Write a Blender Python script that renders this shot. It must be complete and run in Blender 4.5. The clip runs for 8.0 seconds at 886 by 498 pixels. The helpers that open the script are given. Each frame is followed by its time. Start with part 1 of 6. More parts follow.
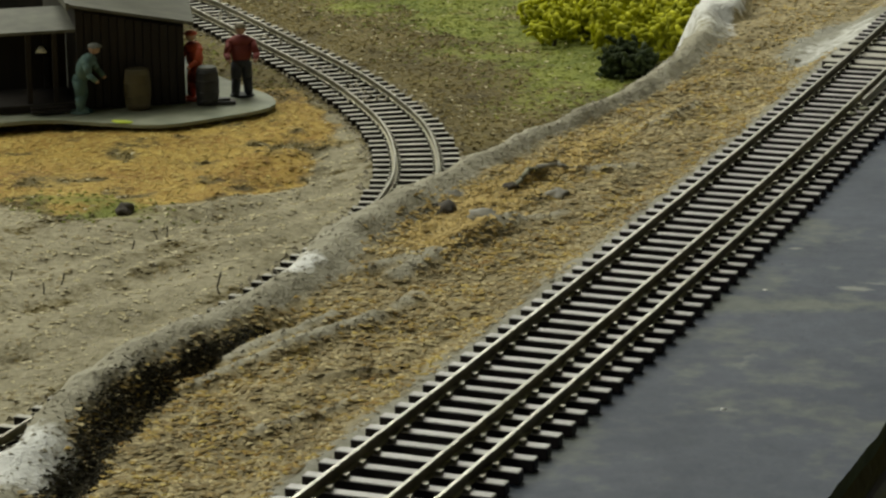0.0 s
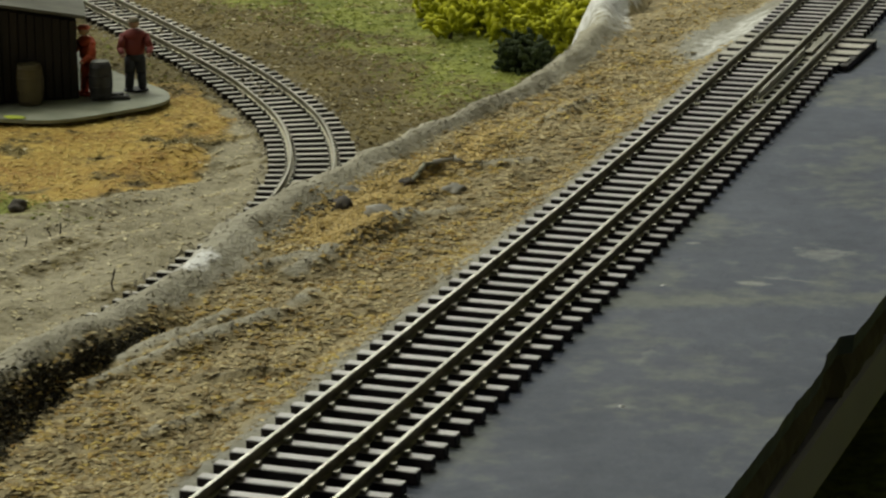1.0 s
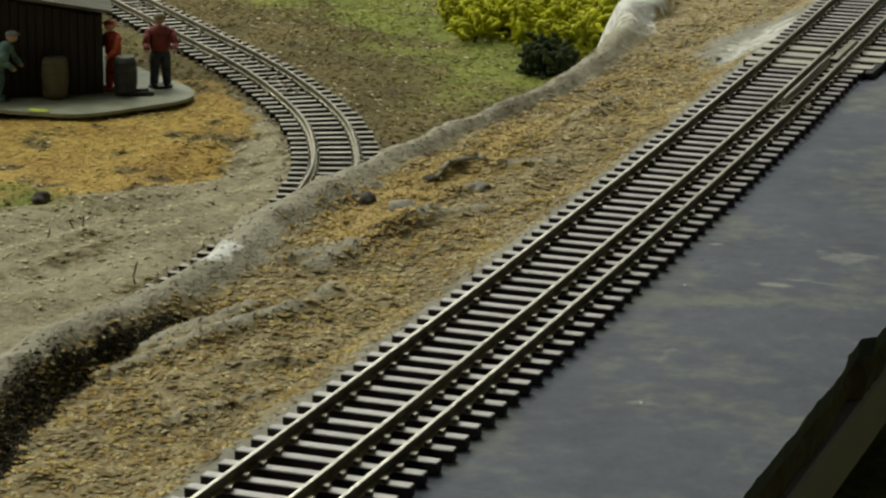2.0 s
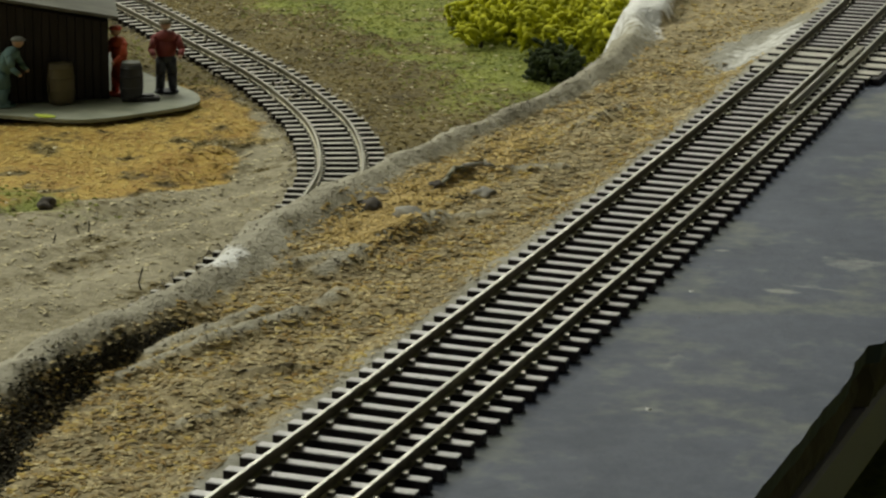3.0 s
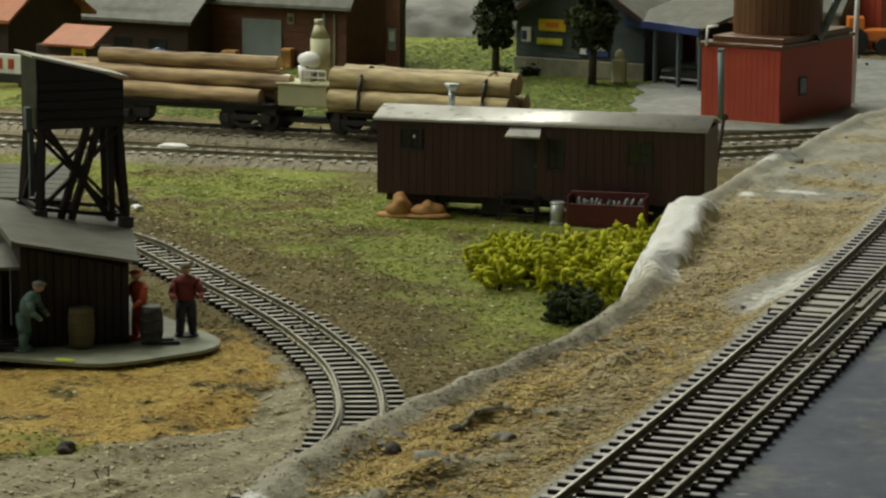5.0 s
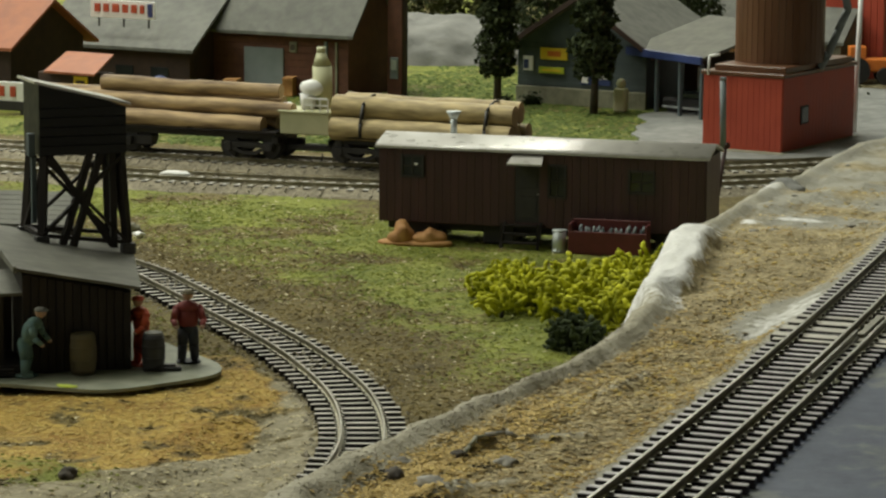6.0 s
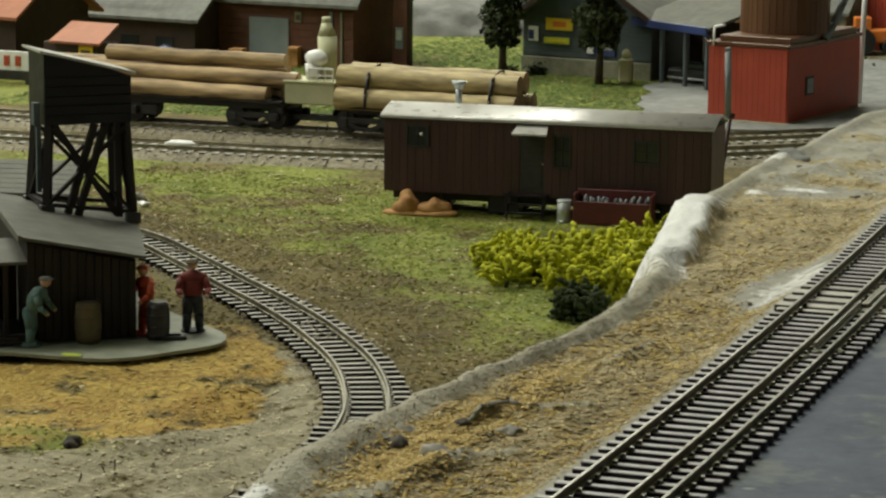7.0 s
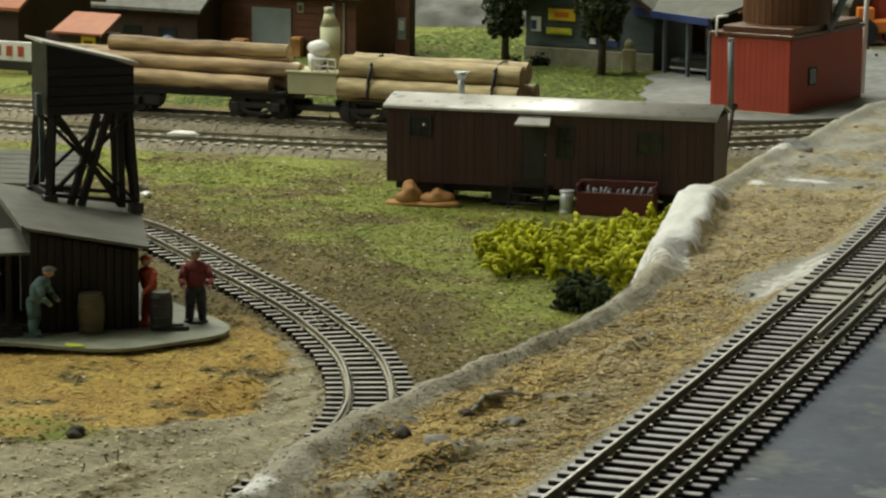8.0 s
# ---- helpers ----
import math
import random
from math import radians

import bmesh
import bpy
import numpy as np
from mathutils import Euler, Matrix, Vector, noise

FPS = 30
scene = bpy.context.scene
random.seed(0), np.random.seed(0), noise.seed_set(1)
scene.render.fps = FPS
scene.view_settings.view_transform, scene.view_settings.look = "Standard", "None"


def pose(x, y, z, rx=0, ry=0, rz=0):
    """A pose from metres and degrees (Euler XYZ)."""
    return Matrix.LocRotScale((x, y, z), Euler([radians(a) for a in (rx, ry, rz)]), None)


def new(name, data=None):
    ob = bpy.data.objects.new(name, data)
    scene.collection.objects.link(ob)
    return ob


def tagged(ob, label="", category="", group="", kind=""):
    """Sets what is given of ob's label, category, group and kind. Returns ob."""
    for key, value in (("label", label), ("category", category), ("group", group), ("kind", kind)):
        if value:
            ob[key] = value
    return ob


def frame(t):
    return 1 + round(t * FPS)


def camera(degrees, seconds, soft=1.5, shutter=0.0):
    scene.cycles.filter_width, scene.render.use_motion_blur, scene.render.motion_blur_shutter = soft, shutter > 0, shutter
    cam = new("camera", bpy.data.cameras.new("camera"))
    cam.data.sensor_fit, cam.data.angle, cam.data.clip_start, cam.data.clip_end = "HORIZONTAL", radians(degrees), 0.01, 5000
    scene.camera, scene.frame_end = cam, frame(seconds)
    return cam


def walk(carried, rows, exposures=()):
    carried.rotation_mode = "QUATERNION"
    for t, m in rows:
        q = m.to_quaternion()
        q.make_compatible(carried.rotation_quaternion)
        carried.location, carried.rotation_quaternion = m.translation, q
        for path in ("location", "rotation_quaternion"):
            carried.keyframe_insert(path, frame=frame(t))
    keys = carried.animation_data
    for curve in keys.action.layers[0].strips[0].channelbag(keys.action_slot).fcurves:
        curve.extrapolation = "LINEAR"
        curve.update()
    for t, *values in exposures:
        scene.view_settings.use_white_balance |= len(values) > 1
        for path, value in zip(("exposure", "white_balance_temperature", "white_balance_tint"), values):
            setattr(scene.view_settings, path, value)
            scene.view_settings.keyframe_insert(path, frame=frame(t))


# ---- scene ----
cam = camera(17.685, 8.0, soft=2.4)
walk(cam, [
    (0, pose(0.15224, -0.32067, 0.12509, 75.329, 0.658, 21.768)),
    (0.5, pose(0.15117, -0.31691, 0.12484, 75.192, 0.659, 20.689)),
    (1, pose(0.15108, -0.31702, 0.12496, 75.138, 0.443, 19.691)),
    (1.5, pose(0.15062, -0.31783, 0.12353, 75.356, -0.083, 19.967)),
    (2, pose(0.15059, -0.31881, 0.12274, 75.347, -0.575, 20.313)),
    (3.5, pose(0.15042, -0.31778, 0.12270, 75.706, -0.486, 20.557)),
    (4, pose(0.15068, -0.31837, 0.12308, 76.986, -0.434, 20.664)),
    (4.5, pose(0.15074, -0.31835, 0.12357, 78.435, -0.301, 20.761)),
    (5, pose(0.15073, -0.31907, 0.12362, 80.283, -0.323, 20.780)),
    (5.2, pose(0.15037, -0.31936, 0.12376, 80.950, -0.340, 20.738)),
    (6.3, pose(0.15032, -0.31929, 0.12234, 80.808, -0.519, 20.844)),
    (6.5, pose(0.15029, -0.31962, 0.12232, 80.514, -0.531, 20.862)),
    (7, pose(0.15064, -0.31980, 0.12234, 80.307, -0.520, 20.927)),
    (7.5, pose(0.14990, -0.31931, 0.12236, 80.181, -0.565, 20.939)),
    (8, pose(0.15053, -0.32002, 0.12236, 80.115, -0.519, 20.972)),
], exposures=[(0, -0.55, 6500, 3), (3.5, -0.57, 6500, 3), (4.5, -0.66, 6500, 3), (5.2, -0.66, 6500, 3), (6.3, -0.43, 6500, 3), (8, -0.40, 6500, 3)])

MM = 0.001
rnd = random.Random(7)

# ---- world and lamps: a closed room with unseen strip lights on its ceiling ----
world = bpy.data.worlds.new("room_air")
world.use_nodes = True
world.node_tree.nodes["Background"].inputs[0].default_value = (0.8, 0.85, 1.0, 1)
world.node_tree.nodes["Background"].inputs[1].default_value = 0.02
scene.world = world


def unseen_strip_lamp(x, y, z, sx, sy, watts, colour=(1.0, 0.965, 0.86)):
    lamp = bpy.data.lights.new("unseen_strip_lamp", "AREA")
    lamp.shape, lamp.size, lamp.size_y, lamp.energy, lamp.color = "RECTANGLE", sx, sy, watts, colour
    ob = new("unseen_strip_lamp", lamp)
    ob.matrix_basis = pose(x, y, z)
    return ob


unseen_strip_lamp(-1.40, 2.30, 1.36, 1.80, 0.30, 68)
unseen_strip_lamp(-1.70, 0.40, 1.36, 0.30, 2.20, 44)
unseen_strip_lamp(-0.75, 0.90, 1.36, 0.90, 0.30, 20)
# Extra fill lamp, added only to brighten the dark south-facing fronts.
unseen_strip_lamp(-1.30, -1.30, 1.36, 0.30, 1.40, 12)

# ---- materials ----


def mat(name, c1, c2, rough=0.7, metal=0.0, scale=300.0, bump=0.3, depth=0.4, spec=0.5, island=False, per_object=False, stretch=(1, 1, 1)):
    m = bpy.data.materials.new(name)
    m.use_nodes = True
    nt = m.node_tree
    b = nt.nodes["Principled BSDF"]
    co = nt.nodes.new("ShaderNodeTexCoord")
    mp = nt.nodes.new("ShaderNodeMapping")
    mp.inputs["Scale"].default_value = stretch
    nt.links.new(co.outputs["Object"], mp.inputs[0])
    big = nt.nodes.new("ShaderNodeTexNoise")
    big.inputs["Scale"].default_value, big.inputs["Detail"].default_value = scale * 0.25, 4
    fine = nt.nodes.new("ShaderNodeTexNoise")
    fine.inputs["Scale"].default_value, fine.inputs["Detail"].default_value = scale, 5
    for n in (big, fine):
        nt.links.new(mp.outputs[0], n.inputs["Vector"])
    add = nt.nodes.new("ShaderNodeMath")
    add.operation = "ADD"
    nt.links.new(big.outputs[0], add.inputs[0])
    nt.links.new(fine.outputs[0], add.inputs[1])
    last = add
    if island or per_object:
        src = nt.nodes.new("ShaderNodeNewGeometry" if island else "ShaderNodeObjectInfo")
        half = nt.nodes.new("ShaderNodeMath")
        half.operation = "MULTIPLY_ADD"
        half.inputs[1].default_value = 1.0 if island else 0.5
        nt.links.new(src.outputs["Random Per Island" if island else "Random"], half.inputs[0])
        nt.links.new(add.outputs[0], half.inputs[2])
        last = half
    mr = nt.nodes.new("ShaderNodeMapRange")
    mr.inputs[1].default_value, mr.inputs[2].default_value = (0.7, 1.3) if not (island or per_object) else ((0.7, 2.2) if island else (0.75, 1.75))
    nt.links.new(last.outputs[0], mr.inputs[0])
    mix = nt.nodes.new("ShaderNodeMix")
    mix.data_type = "RGBA"
    mix.inputs[6].default_value, mix.inputs[7].default_value = (*c1, 1), (*c2, 1)
    nt.links.new(mr.outputs[0], mix.inputs[0])
    nt.links.new(mix.outputs[2], b.inputs["Base Color"])
    rr = nt.nodes.new("ShaderNodeMapRange")
    rr.inputs[3].default_value, rr.inputs[4].default_value = max(rough - 0.12, 0.05), min(rough + 0.12, 1)
    nt.links.new(fine.outputs[0], rr.inputs[0])
    nt.links.new(rr.outputs[0], b.inputs["Roughness"])
    b.inputs["Metallic"].default_value = metal
    b.inputs["Specular IOR Level"].default_value = spec
    bp = nt.nodes.new("ShaderNodeBump")
    bp.inputs["Strength"].default_value, bp.inputs["Distance"].default_value = bump, depth * MM
    nt.links.new(fine.outputs[0], bp.inputs["Height"])
    nt.links.new(bp.outputs[0], b.inputs["Normal"])
    return m


def zone_mat(name, base, layers, scale=500.0, rough=0.9, bump=0.6, depth=0.8):
    """base: two colours; layers: (channel, colour, colour), mixed by the mesh's own zone attribute."""
    m = bpy.data.materials.new(name)
    m.use_nodes = True
    nt = m.node_tree
    b = nt.nodes["Principled BSDF"]
    co = nt.nodes.new("ShaderNodeTexCoord")
    noises = []
    for s in (scale * 0.12, scale, scale * 3):
        n = nt.nodes.new("ShaderNodeTexNoise")
        n.inputs["Scale"].default_value, n.inputs["Detail"].default_value = s, 5
        nt.links.new(co.outputs["Object"], n.inputs["Vector"])
        noises.append(n)
    s1 = nt.nodes.new("ShaderNodeMath")
    s1.operation = "ADD"
    nt.links.new(noises[0].outputs[0], s1.inputs[0])
    nt.links.new(noises[1].outputs[0], s1.inputs[1])
    fac = nt.nodes.new("ShaderNodeMapRange")
    fac.inputs[1].default_value, fac.inputs[2].default_value = 0.72, 1.28
    nt.links.new(s1.outputs[0], fac.inputs[0])

    def two(c1, c2):
        x = nt.nodes.new("ShaderNodeMix")
        x.data_type = "RGBA"
        x.inputs[6].default_value, x.inputs[7].default_value = (*c1, 1), (*c2, 1)
        nt.links.new(fac.outputs[0], x.inputs[0])
        return x.outputs[2]
    at = nt.nodes.new("ShaderNodeAttribute")
    at.attribute_name = "zone"
    sep = nt.nodes.new("ShaderNodeSeparateColor")
    nt.links.new(at.outputs["Color"], sep.inputs[0])
    colour = two(*base)
    for ch, c1, c2 in layers:
        # break the border of the layer with grain
        wob = nt.nodes.new("ShaderNodeMath")
        wob.operation = "ADD"
        nt.links.new(sep.outputs[ch], wob.inputs[0])
        nt.links.new(noises[1].outputs[0], wob.inputs[1])
        sharp = nt.nodes.new("ShaderNodeMapRange")
        sharp.inputs[1].default_value, sharp.inputs[2].default_value = 0.75, 1.2
        nt.links.new(wob.outputs[0], sharp.inputs[0])
        x = nt.nodes.new("ShaderNodeMix")
        x.data_type = "RGBA"
        nt.links.new(sharp.outputs[0], x.inputs[0])
        nt.links.new(colour, x.inputs[6])
        nt.links.new(two(c1, c2), x.inputs[7])
        colour = x.outputs[2]
    nt.links.new(colour, b.inputs["Base Color"])
    b.inputs["Roughness"].default_value = rough
    b.inputs["Specular IOR Level"].default_value = 0.25
    s2 = nt.nodes.new("ShaderNodeMath")
    s2.operation = "ADD"
    nt.links.new(noises[1].outputs[0], s2.inputs[0])
    nt.links.new(noises[2].outputs[0], s2.inputs[1])
    bp = nt.nodes.new("ShaderNodeBump")
    bp.inputs["Strength"].default_value, bp.inputs["Distance"].default_value = bump, depth * MM
    nt.links.new(s2.outputs[0], bp.inputs["Height"])
    nt.links.new(bp.outputs[0], b.inputs["Normal"])
    return m


# Tie tops hold grazing sheen in their colour; sides stay near black.
M_TIETOP = mat("tie_top_sheen", (0.14, 0.13, 0.135), (0.40, 0.38, 0.385), 0.42, scale=600, per_object=True, spec=0.8, bump=0.2, stretch=(0.3, 1, 1))
M_TIETOP_OLD = mat("tie_top_old_sheen", (0.20, 0.19, 0.16), (0.52, 0.495, 0.43), 0.6, scale=600, per_object=True, spec=0.5, bump=0.2, stretch=(0.3, 1, 1))
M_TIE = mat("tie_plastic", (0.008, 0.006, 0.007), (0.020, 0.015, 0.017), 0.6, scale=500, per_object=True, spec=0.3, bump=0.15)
M_TIE_OLD = mat("tie_old_dark", (0.008, 0.007, 0.006), (0.020, 0.018, 0.015), 0.7, spec=0.2, scale=500, per_object=True)
M_RAILSIDE = mat("rail_tarnish", (0.13, 0.118, 0.072), (0.30, 0.275, 0.18), 0.4, metal=0.6, scale=250, bump=0.15)
M_RAIL = mat("rail_metal", (0.26, 0.255, 0.22), (0.46, 0.45, 0.40), 0.36, metal=0.9, scale=250, bump=0.1, stretch=(1, 0.1, 1))
M_RAIL_OLD = mat("rail_dull", (0.13, 0.122, 0.095), (0.26, 0.245, 0.20), 0.42, metal=0.85, scale=250, bump=0.1)
M_ROAD = zone_mat("road_paint", ((0.051, 0.062, 0.094), (0.087, 0.101, 0.142)), [("Red", (0.24, 0.25, 0.24), (0.36, 0.37, 0.35)), ("Green", (0.095, 0.108, 0.105), (0.16, 0.172, 0.16))], scale=260, rough=0.66, bump=0.35, depth=0.35)
M_STRIP = zone_mat("embankment_scatter", ((0.165, 0.135, 0.070), (0.44, 0.365, 0.205)), [("Red", (0.27, 0.25, 0.185), (0.42, 0.395, 0.31)), ("Green", (0.25, 0.24, 0.195), (0.34, 0.33, 0.28)), ("Blue", (0.62, 0.62, 0.60), (0.78, 0.78, 0.76))], scale=420)
M_LOW = zone_mat("meadow_scatter", ((0.052, 0.040, 0.013), (0.17, 0.135, 0.050)), [("Blue", (0.185, 0.163, 0.098), (0.36, 0.325, 0.225)), ("Green", (0.24, 0.13, 0.024), (0.46, 0.33, 0.08)), ("Red", (0.085, 0.108, 0.014), (0.235, 0.255, 0.048))], scale=420)
M_CHIP = mat("sawdust", (0.17, 0.13, 0.066), (0.70, 0.59, 0.33), 0.85, scale=200, island=True, spec=0.2)
M_CHIP_ORANGE = mat("sawdust_orange", (0.23, 0.125, 0.030), (0.60, 0.47, 0.15), 0.85, scale=200, island=True, spec=0.2)
M_TURF = mat("turf", (0.075, 0.095, 0.014), (0.235, 0.255, 0.05), 0.9, scale=200, island=True, spec=0.15)
M_TURF_BROWN = mat("turf_brown", (0.052, 0.040, 0.015), (0.24, 0.19, 0.075), 0.9, scale=200, island=True, spec=0.15)
M_STONE_GREY = mat("ballast_grey", (0.22, 0.20, 0.15), (0.46, 0.42, 0.33), 0.9, scale=200, island=True, spec=0.2)
M_SHEDROOF = mat("weathered_shed_roof", (0.058, 0.058, 0.044), (0.118, 0.118, 0.094), 0.8, scale=200)
M_DARKWOOD = mat("dark_wood", (0.012, 0.010, 0.009), (0.028, 0.023, 0.019), 0.75, spec=0.25, scale=300, stretch=(1, 1, 0.15))
M_BIN = mat("black_stained_boards", (0.006, 0.006, 0.007), (0.014, 0.014, 0.016), 0.5, spec=0.25, scale=300, stretch=(0.3, 1, 1))
M_ROOFGREY = mat("grey_roof", (0.085, 0.088, 0.076), (0.155, 0.158, 0.137), 0.75, scale=200)
M_PLATE = mat("grey_green_card", (0.15, 0.165, 0.115), (0.27, 0.28, 0.21), 0.7, scale=160, bump=0.15)
M_CAR = mat("maroon_car_paint", (0.032, 0.014, 0.013), (0.062, 0.025, 0.024), 0.5, scale=200, stretch=(1, 1, 0.1))
M_CARROOF = mat("car_roof_grey", (0.36, 0.35, 0.32), (0.48, 0.47, 0.44), 0.30, scale=160, bump=0.1)
M_BLACK = mat("black_iron", (0.010, 0.010, 0.010), (0.028, 0.026, 0.025), 0.55, scale=300)
M_RED = mat("red_paint", (0.34, 0.046, 0.022), (0.43, 0.066, 0.032), 0.55, scale=90, bump=0.1)
M_BROWNTANK = mat("brown_tank_wood", (0.085, 0.036, 0.016), (0.14, 0.064, 0.030), 0.35, scale=150, stretch=(1, 1, 0.1))
M_LOG = mat("peeled_log", (0.12, 0.085, 0.035), (0.54, 0.43, 0.22), 0.7, scale=420, stretch=(0.2, 1, 1))
M_LOGBARK = mat("log_red_brown", (0.055, 0.026, 0.014), (0.50, 0.36, 0.19), 0.75, scale=420, stretch=(0.15, 1, 1))
M_LOGEND = mat("log_end", (0.30, 0.20, 0.10), (0.45, 0.32, 0.18), 0.8, scale=400)
M_CREAM = mat("cream_green_paint", (0.42, 0.42, 0.25), (0.52, 0.52, 0.33), 0.6, scale=120, bump=0.1)
M_WHITE = mat("white_paint", (0.70, 0.70, 0.68), (0.82, 0.82, 0.80), 0.5, scale=160, bump=0.1)
M_BRICK = mat("brick_red_brown", (0.085, 0.032, 0.018), (0.14, 0.058, 0.034), 0.8, scale=300)
M_BRICK_DARK = mat("dark_brown_wall", (0.030, 0.016, 0.011), (0.058, 0.032, 0.021), 0.75, scale=250)
M_TILE_ORANGE = mat("orange_roof", (0.24, 0.075, 0.030), (0.35, 0.12, 0.052), 0.7, scale=150)
M_BLUEGREY = mat("blue_grey_siding", (0.055, 0.075, 0.082), (0.088, 0.112, 0.12), 0.7, scale=150)
M_STONEBASE = mat("stone_base", (0.15, 0.15, 0.10), (0.25, 0.245, 0.175), 0.8, scale=300)
M_BLUE = mat("blue_trim", (0.02, 0.035, 0.12), (0.035, 0.055, 0.18), 0.5, scale=150)
M_YELLOW = mat("yellow_sign", (0.80, 0.55, 0.02), (0.86, 0.62, 0.05), 0.5, scale=100, bump=0.05)
M_LIME = mat("lime_sign", (0.45, 0.55, 0.03), (0.55, 0.62, 0.06), 0.5, scale=100, bump=0.05)
M_ORANGE = mat("orange_paint", (0.70, 0.18, 0.02), (0.78, 0.24, 0.04), 0.5, scale=120)
M_GREYDOOR = mat("grey_door", (0.16, 0.19, 0.20), (0.21, 0.24, 0.25), 0.6, scale=120)
M_BUSH = mat("yellow_green_foam", (0.13, 0.15, 0.006), (0.58, 0.58, 0.03), 0.85, scale=300, island=True, spec=0.2)
M_BUSHDARK = mat("dark_green_foam", (0.010, 0.018, 0.006), (0.045, 0.06, 0.02), 0.9, scale=300, island=True, spec=0.2)
M_CHIP_BROWN = mat("sawdust_brown", (0.17, 0.125, 0.055), (0.40, 0.30, 0.13), 0.85, scale=200, island=True, spec=0.2)
M_EARTH = mat("tan_earth", (0.19, 0.15, 0.075), (0.38, 0.32, 0.19), 0.9, scale=200, island=True, spec=0.15)
M_LAWN = mat("lawn_turf", (0.055, 0.085, 0.022), (0.14, 0.175, 0.045), 0.9, scale=200, island=True, spec=0.15)
M_STRAW = mat("dry_straw", (0.36, 0.31, 0.17), (0.62, 0.56, 0.38), 0.85, scale=200, island=True, spec=0.2)
# Turf tone taken near black, so it also paints shade under the ridge lip.
M_TURF_SHADE = mat("coarse_turf_shade", (0.020, 0.019, 0.013), (0.075, 0.066, 0.042), 0.95, scale=300, island=True, spec=0.1)
M_TREE = mat("tree_foliage", (0.012, 0.020, 0.008), (0.06, 0.075, 0.030), 0.9, scale=300, island=True, spec=0.2)
M_OLIVE = mat("olive_foliage", (0.022, 0.028, 0.010), (0.10, 0.105, 0.035), 0.9, scale=300, island=True, spec=0.2)
M_BARK = mat("tree_bark", (0.025, 0.02, 0.014), (0.07, 0.055, 0.04), 0.9, scale=300)
M_CLAY = mat("clay_orange", (0.27, 0.12, 0.032), (0.48, 0.26, 0.09), 0.75, scale=220)
M_TIN = mat("galvanised_tin", (0.42, 0.46, 0.46), (0.60, 0.64, 0.64), 0.45, metal=0.5, scale=220)
M_ROCK = mat("dark_rock", (0.030, 0.024, 0.018), (0.09, 0.075, 0.055), 0.9, scale=300)
M_STONEPALE = mat("pale_grey_stone", (0.19, 0.18, 0.155), (0.37, 0.355, 0.31), 0.9, scale=250)
M_ROCKGREY = mat("grey_rock", (0.105, 0.108, 0.10), (0.22, 0.22, 0.205), 0.9, scale=60, depth=3, bump=0.7)
M_GLASSDARK = mat("dark_pane", (0.012, 0.016, 0.016), (0.03, 0.036, 0.036), 0.15, scale=80, bump=0.02)
M_TEAL = mat("teal_cloth", (0.05, 0.11, 0.11), (0.13, 0.20, 0.17), 0.8, scale=300)
M_SKIN = mat("flesh_paint", (0.34, 0.22, 0.15), (0.42, 0.28, 0.20), 0.7, scale=300)
M_REDCLOTH = mat("red_cloth", (0.12, 0.018, 0.016), (0.20, 0.032, 0.027), 0.75, scale=300)
M_ORANGECLOTH = mat("orange_cloth", (0.34, 0.045, 0.016), (0.46, 0.08, 0.028), 0.75, scale=300)
M_DARKCLOTH = mat("dark_cloth", (0.012, 0.014, 0.02), (0.04, 0.045, 0.055), 0.8, scale=300)
M_BARREL = mat("olive_barrel", (0.060, 0.048, 0.020), (0.105, 0.085, 0.038), 0.7, scale=300, stretch=(1, 1, 0.2))
M_FASCIA = mat("fascia_grey", (0.22, 0.21, 0.26), (0.29, 0.28, 0.33), 0.6, scale=40)
M_FOAM = mat("dark_foam_edge", (0.05, 0.040, 0.032), (0.11, 0.09, 0.07), 0.9, scale=200, bump=0.8, depth=1.0)
M_WALLPAINT = mat("room_wall_paint", (0.42, 0.42, 0.40), (0.50, 0.50, 0.47), 0.9, scale=5)
M_WALLDARK = mat("room_wall_dark", (0.22, 0.22, 0.22), (0.30, 0.30, 0.29), 0.9, scale=5)
M_CEIL = mat("ceiling_tiles", (0.68, 0.68, 0.66), (0.76, 0.76, 0.74), 0.9, scale=20)
M_CARPET = mat("room_carpet", (0.05, 0.05, 0.06), (0.10, 0.10, 0.11), 0.95, scale=60)
M_TIE_GAP = mat("tie_gap_shade", (0.012, 0.011, 0.010), (0.060, 0.052, 0.042), 0.95, scale=500, depth=1.0, bump=0.9)
M_BALLAST = mat("track_ballast", (0.11, 0.095, 0.062), (0.27, 0.24, 0.165), 0.95, scale=500, depth=1.0, bump=0.9)

# ---- mesh helpers; all in millimetres ----


def thing(name, x, y, z, rz=0.0, label="", category="", group="", kind=""):
    ob = new(name)
    ob.empty_display_size = 0.005
    ob.matrix_basis = pose(x * MM, y * MM, z * MM, 0, 0, rz)
    return tagged(ob, label, category, group, kind)


def mesh_of(name, bm, materials):
    me = bpy.data.meshes.new(name)
    bmesh.ops.scale(bm, vec=(MM, MM, MM), verts=bm.verts)
    bm.to_mesh(me)
    bm.free()
    for m in (materials if isinstance(materials, (list, tuple)) else [materials]):
        me.materials.append(m)
    return me


def part(name, bm, material, parent=None, label=""):
    ob = new(name, mesh_of(name, bm, material))
    if parent is not None:
        ob.parent = parent
    if label:
        ob["label"] = label
    return ob


def B():
    return bmesh.new()


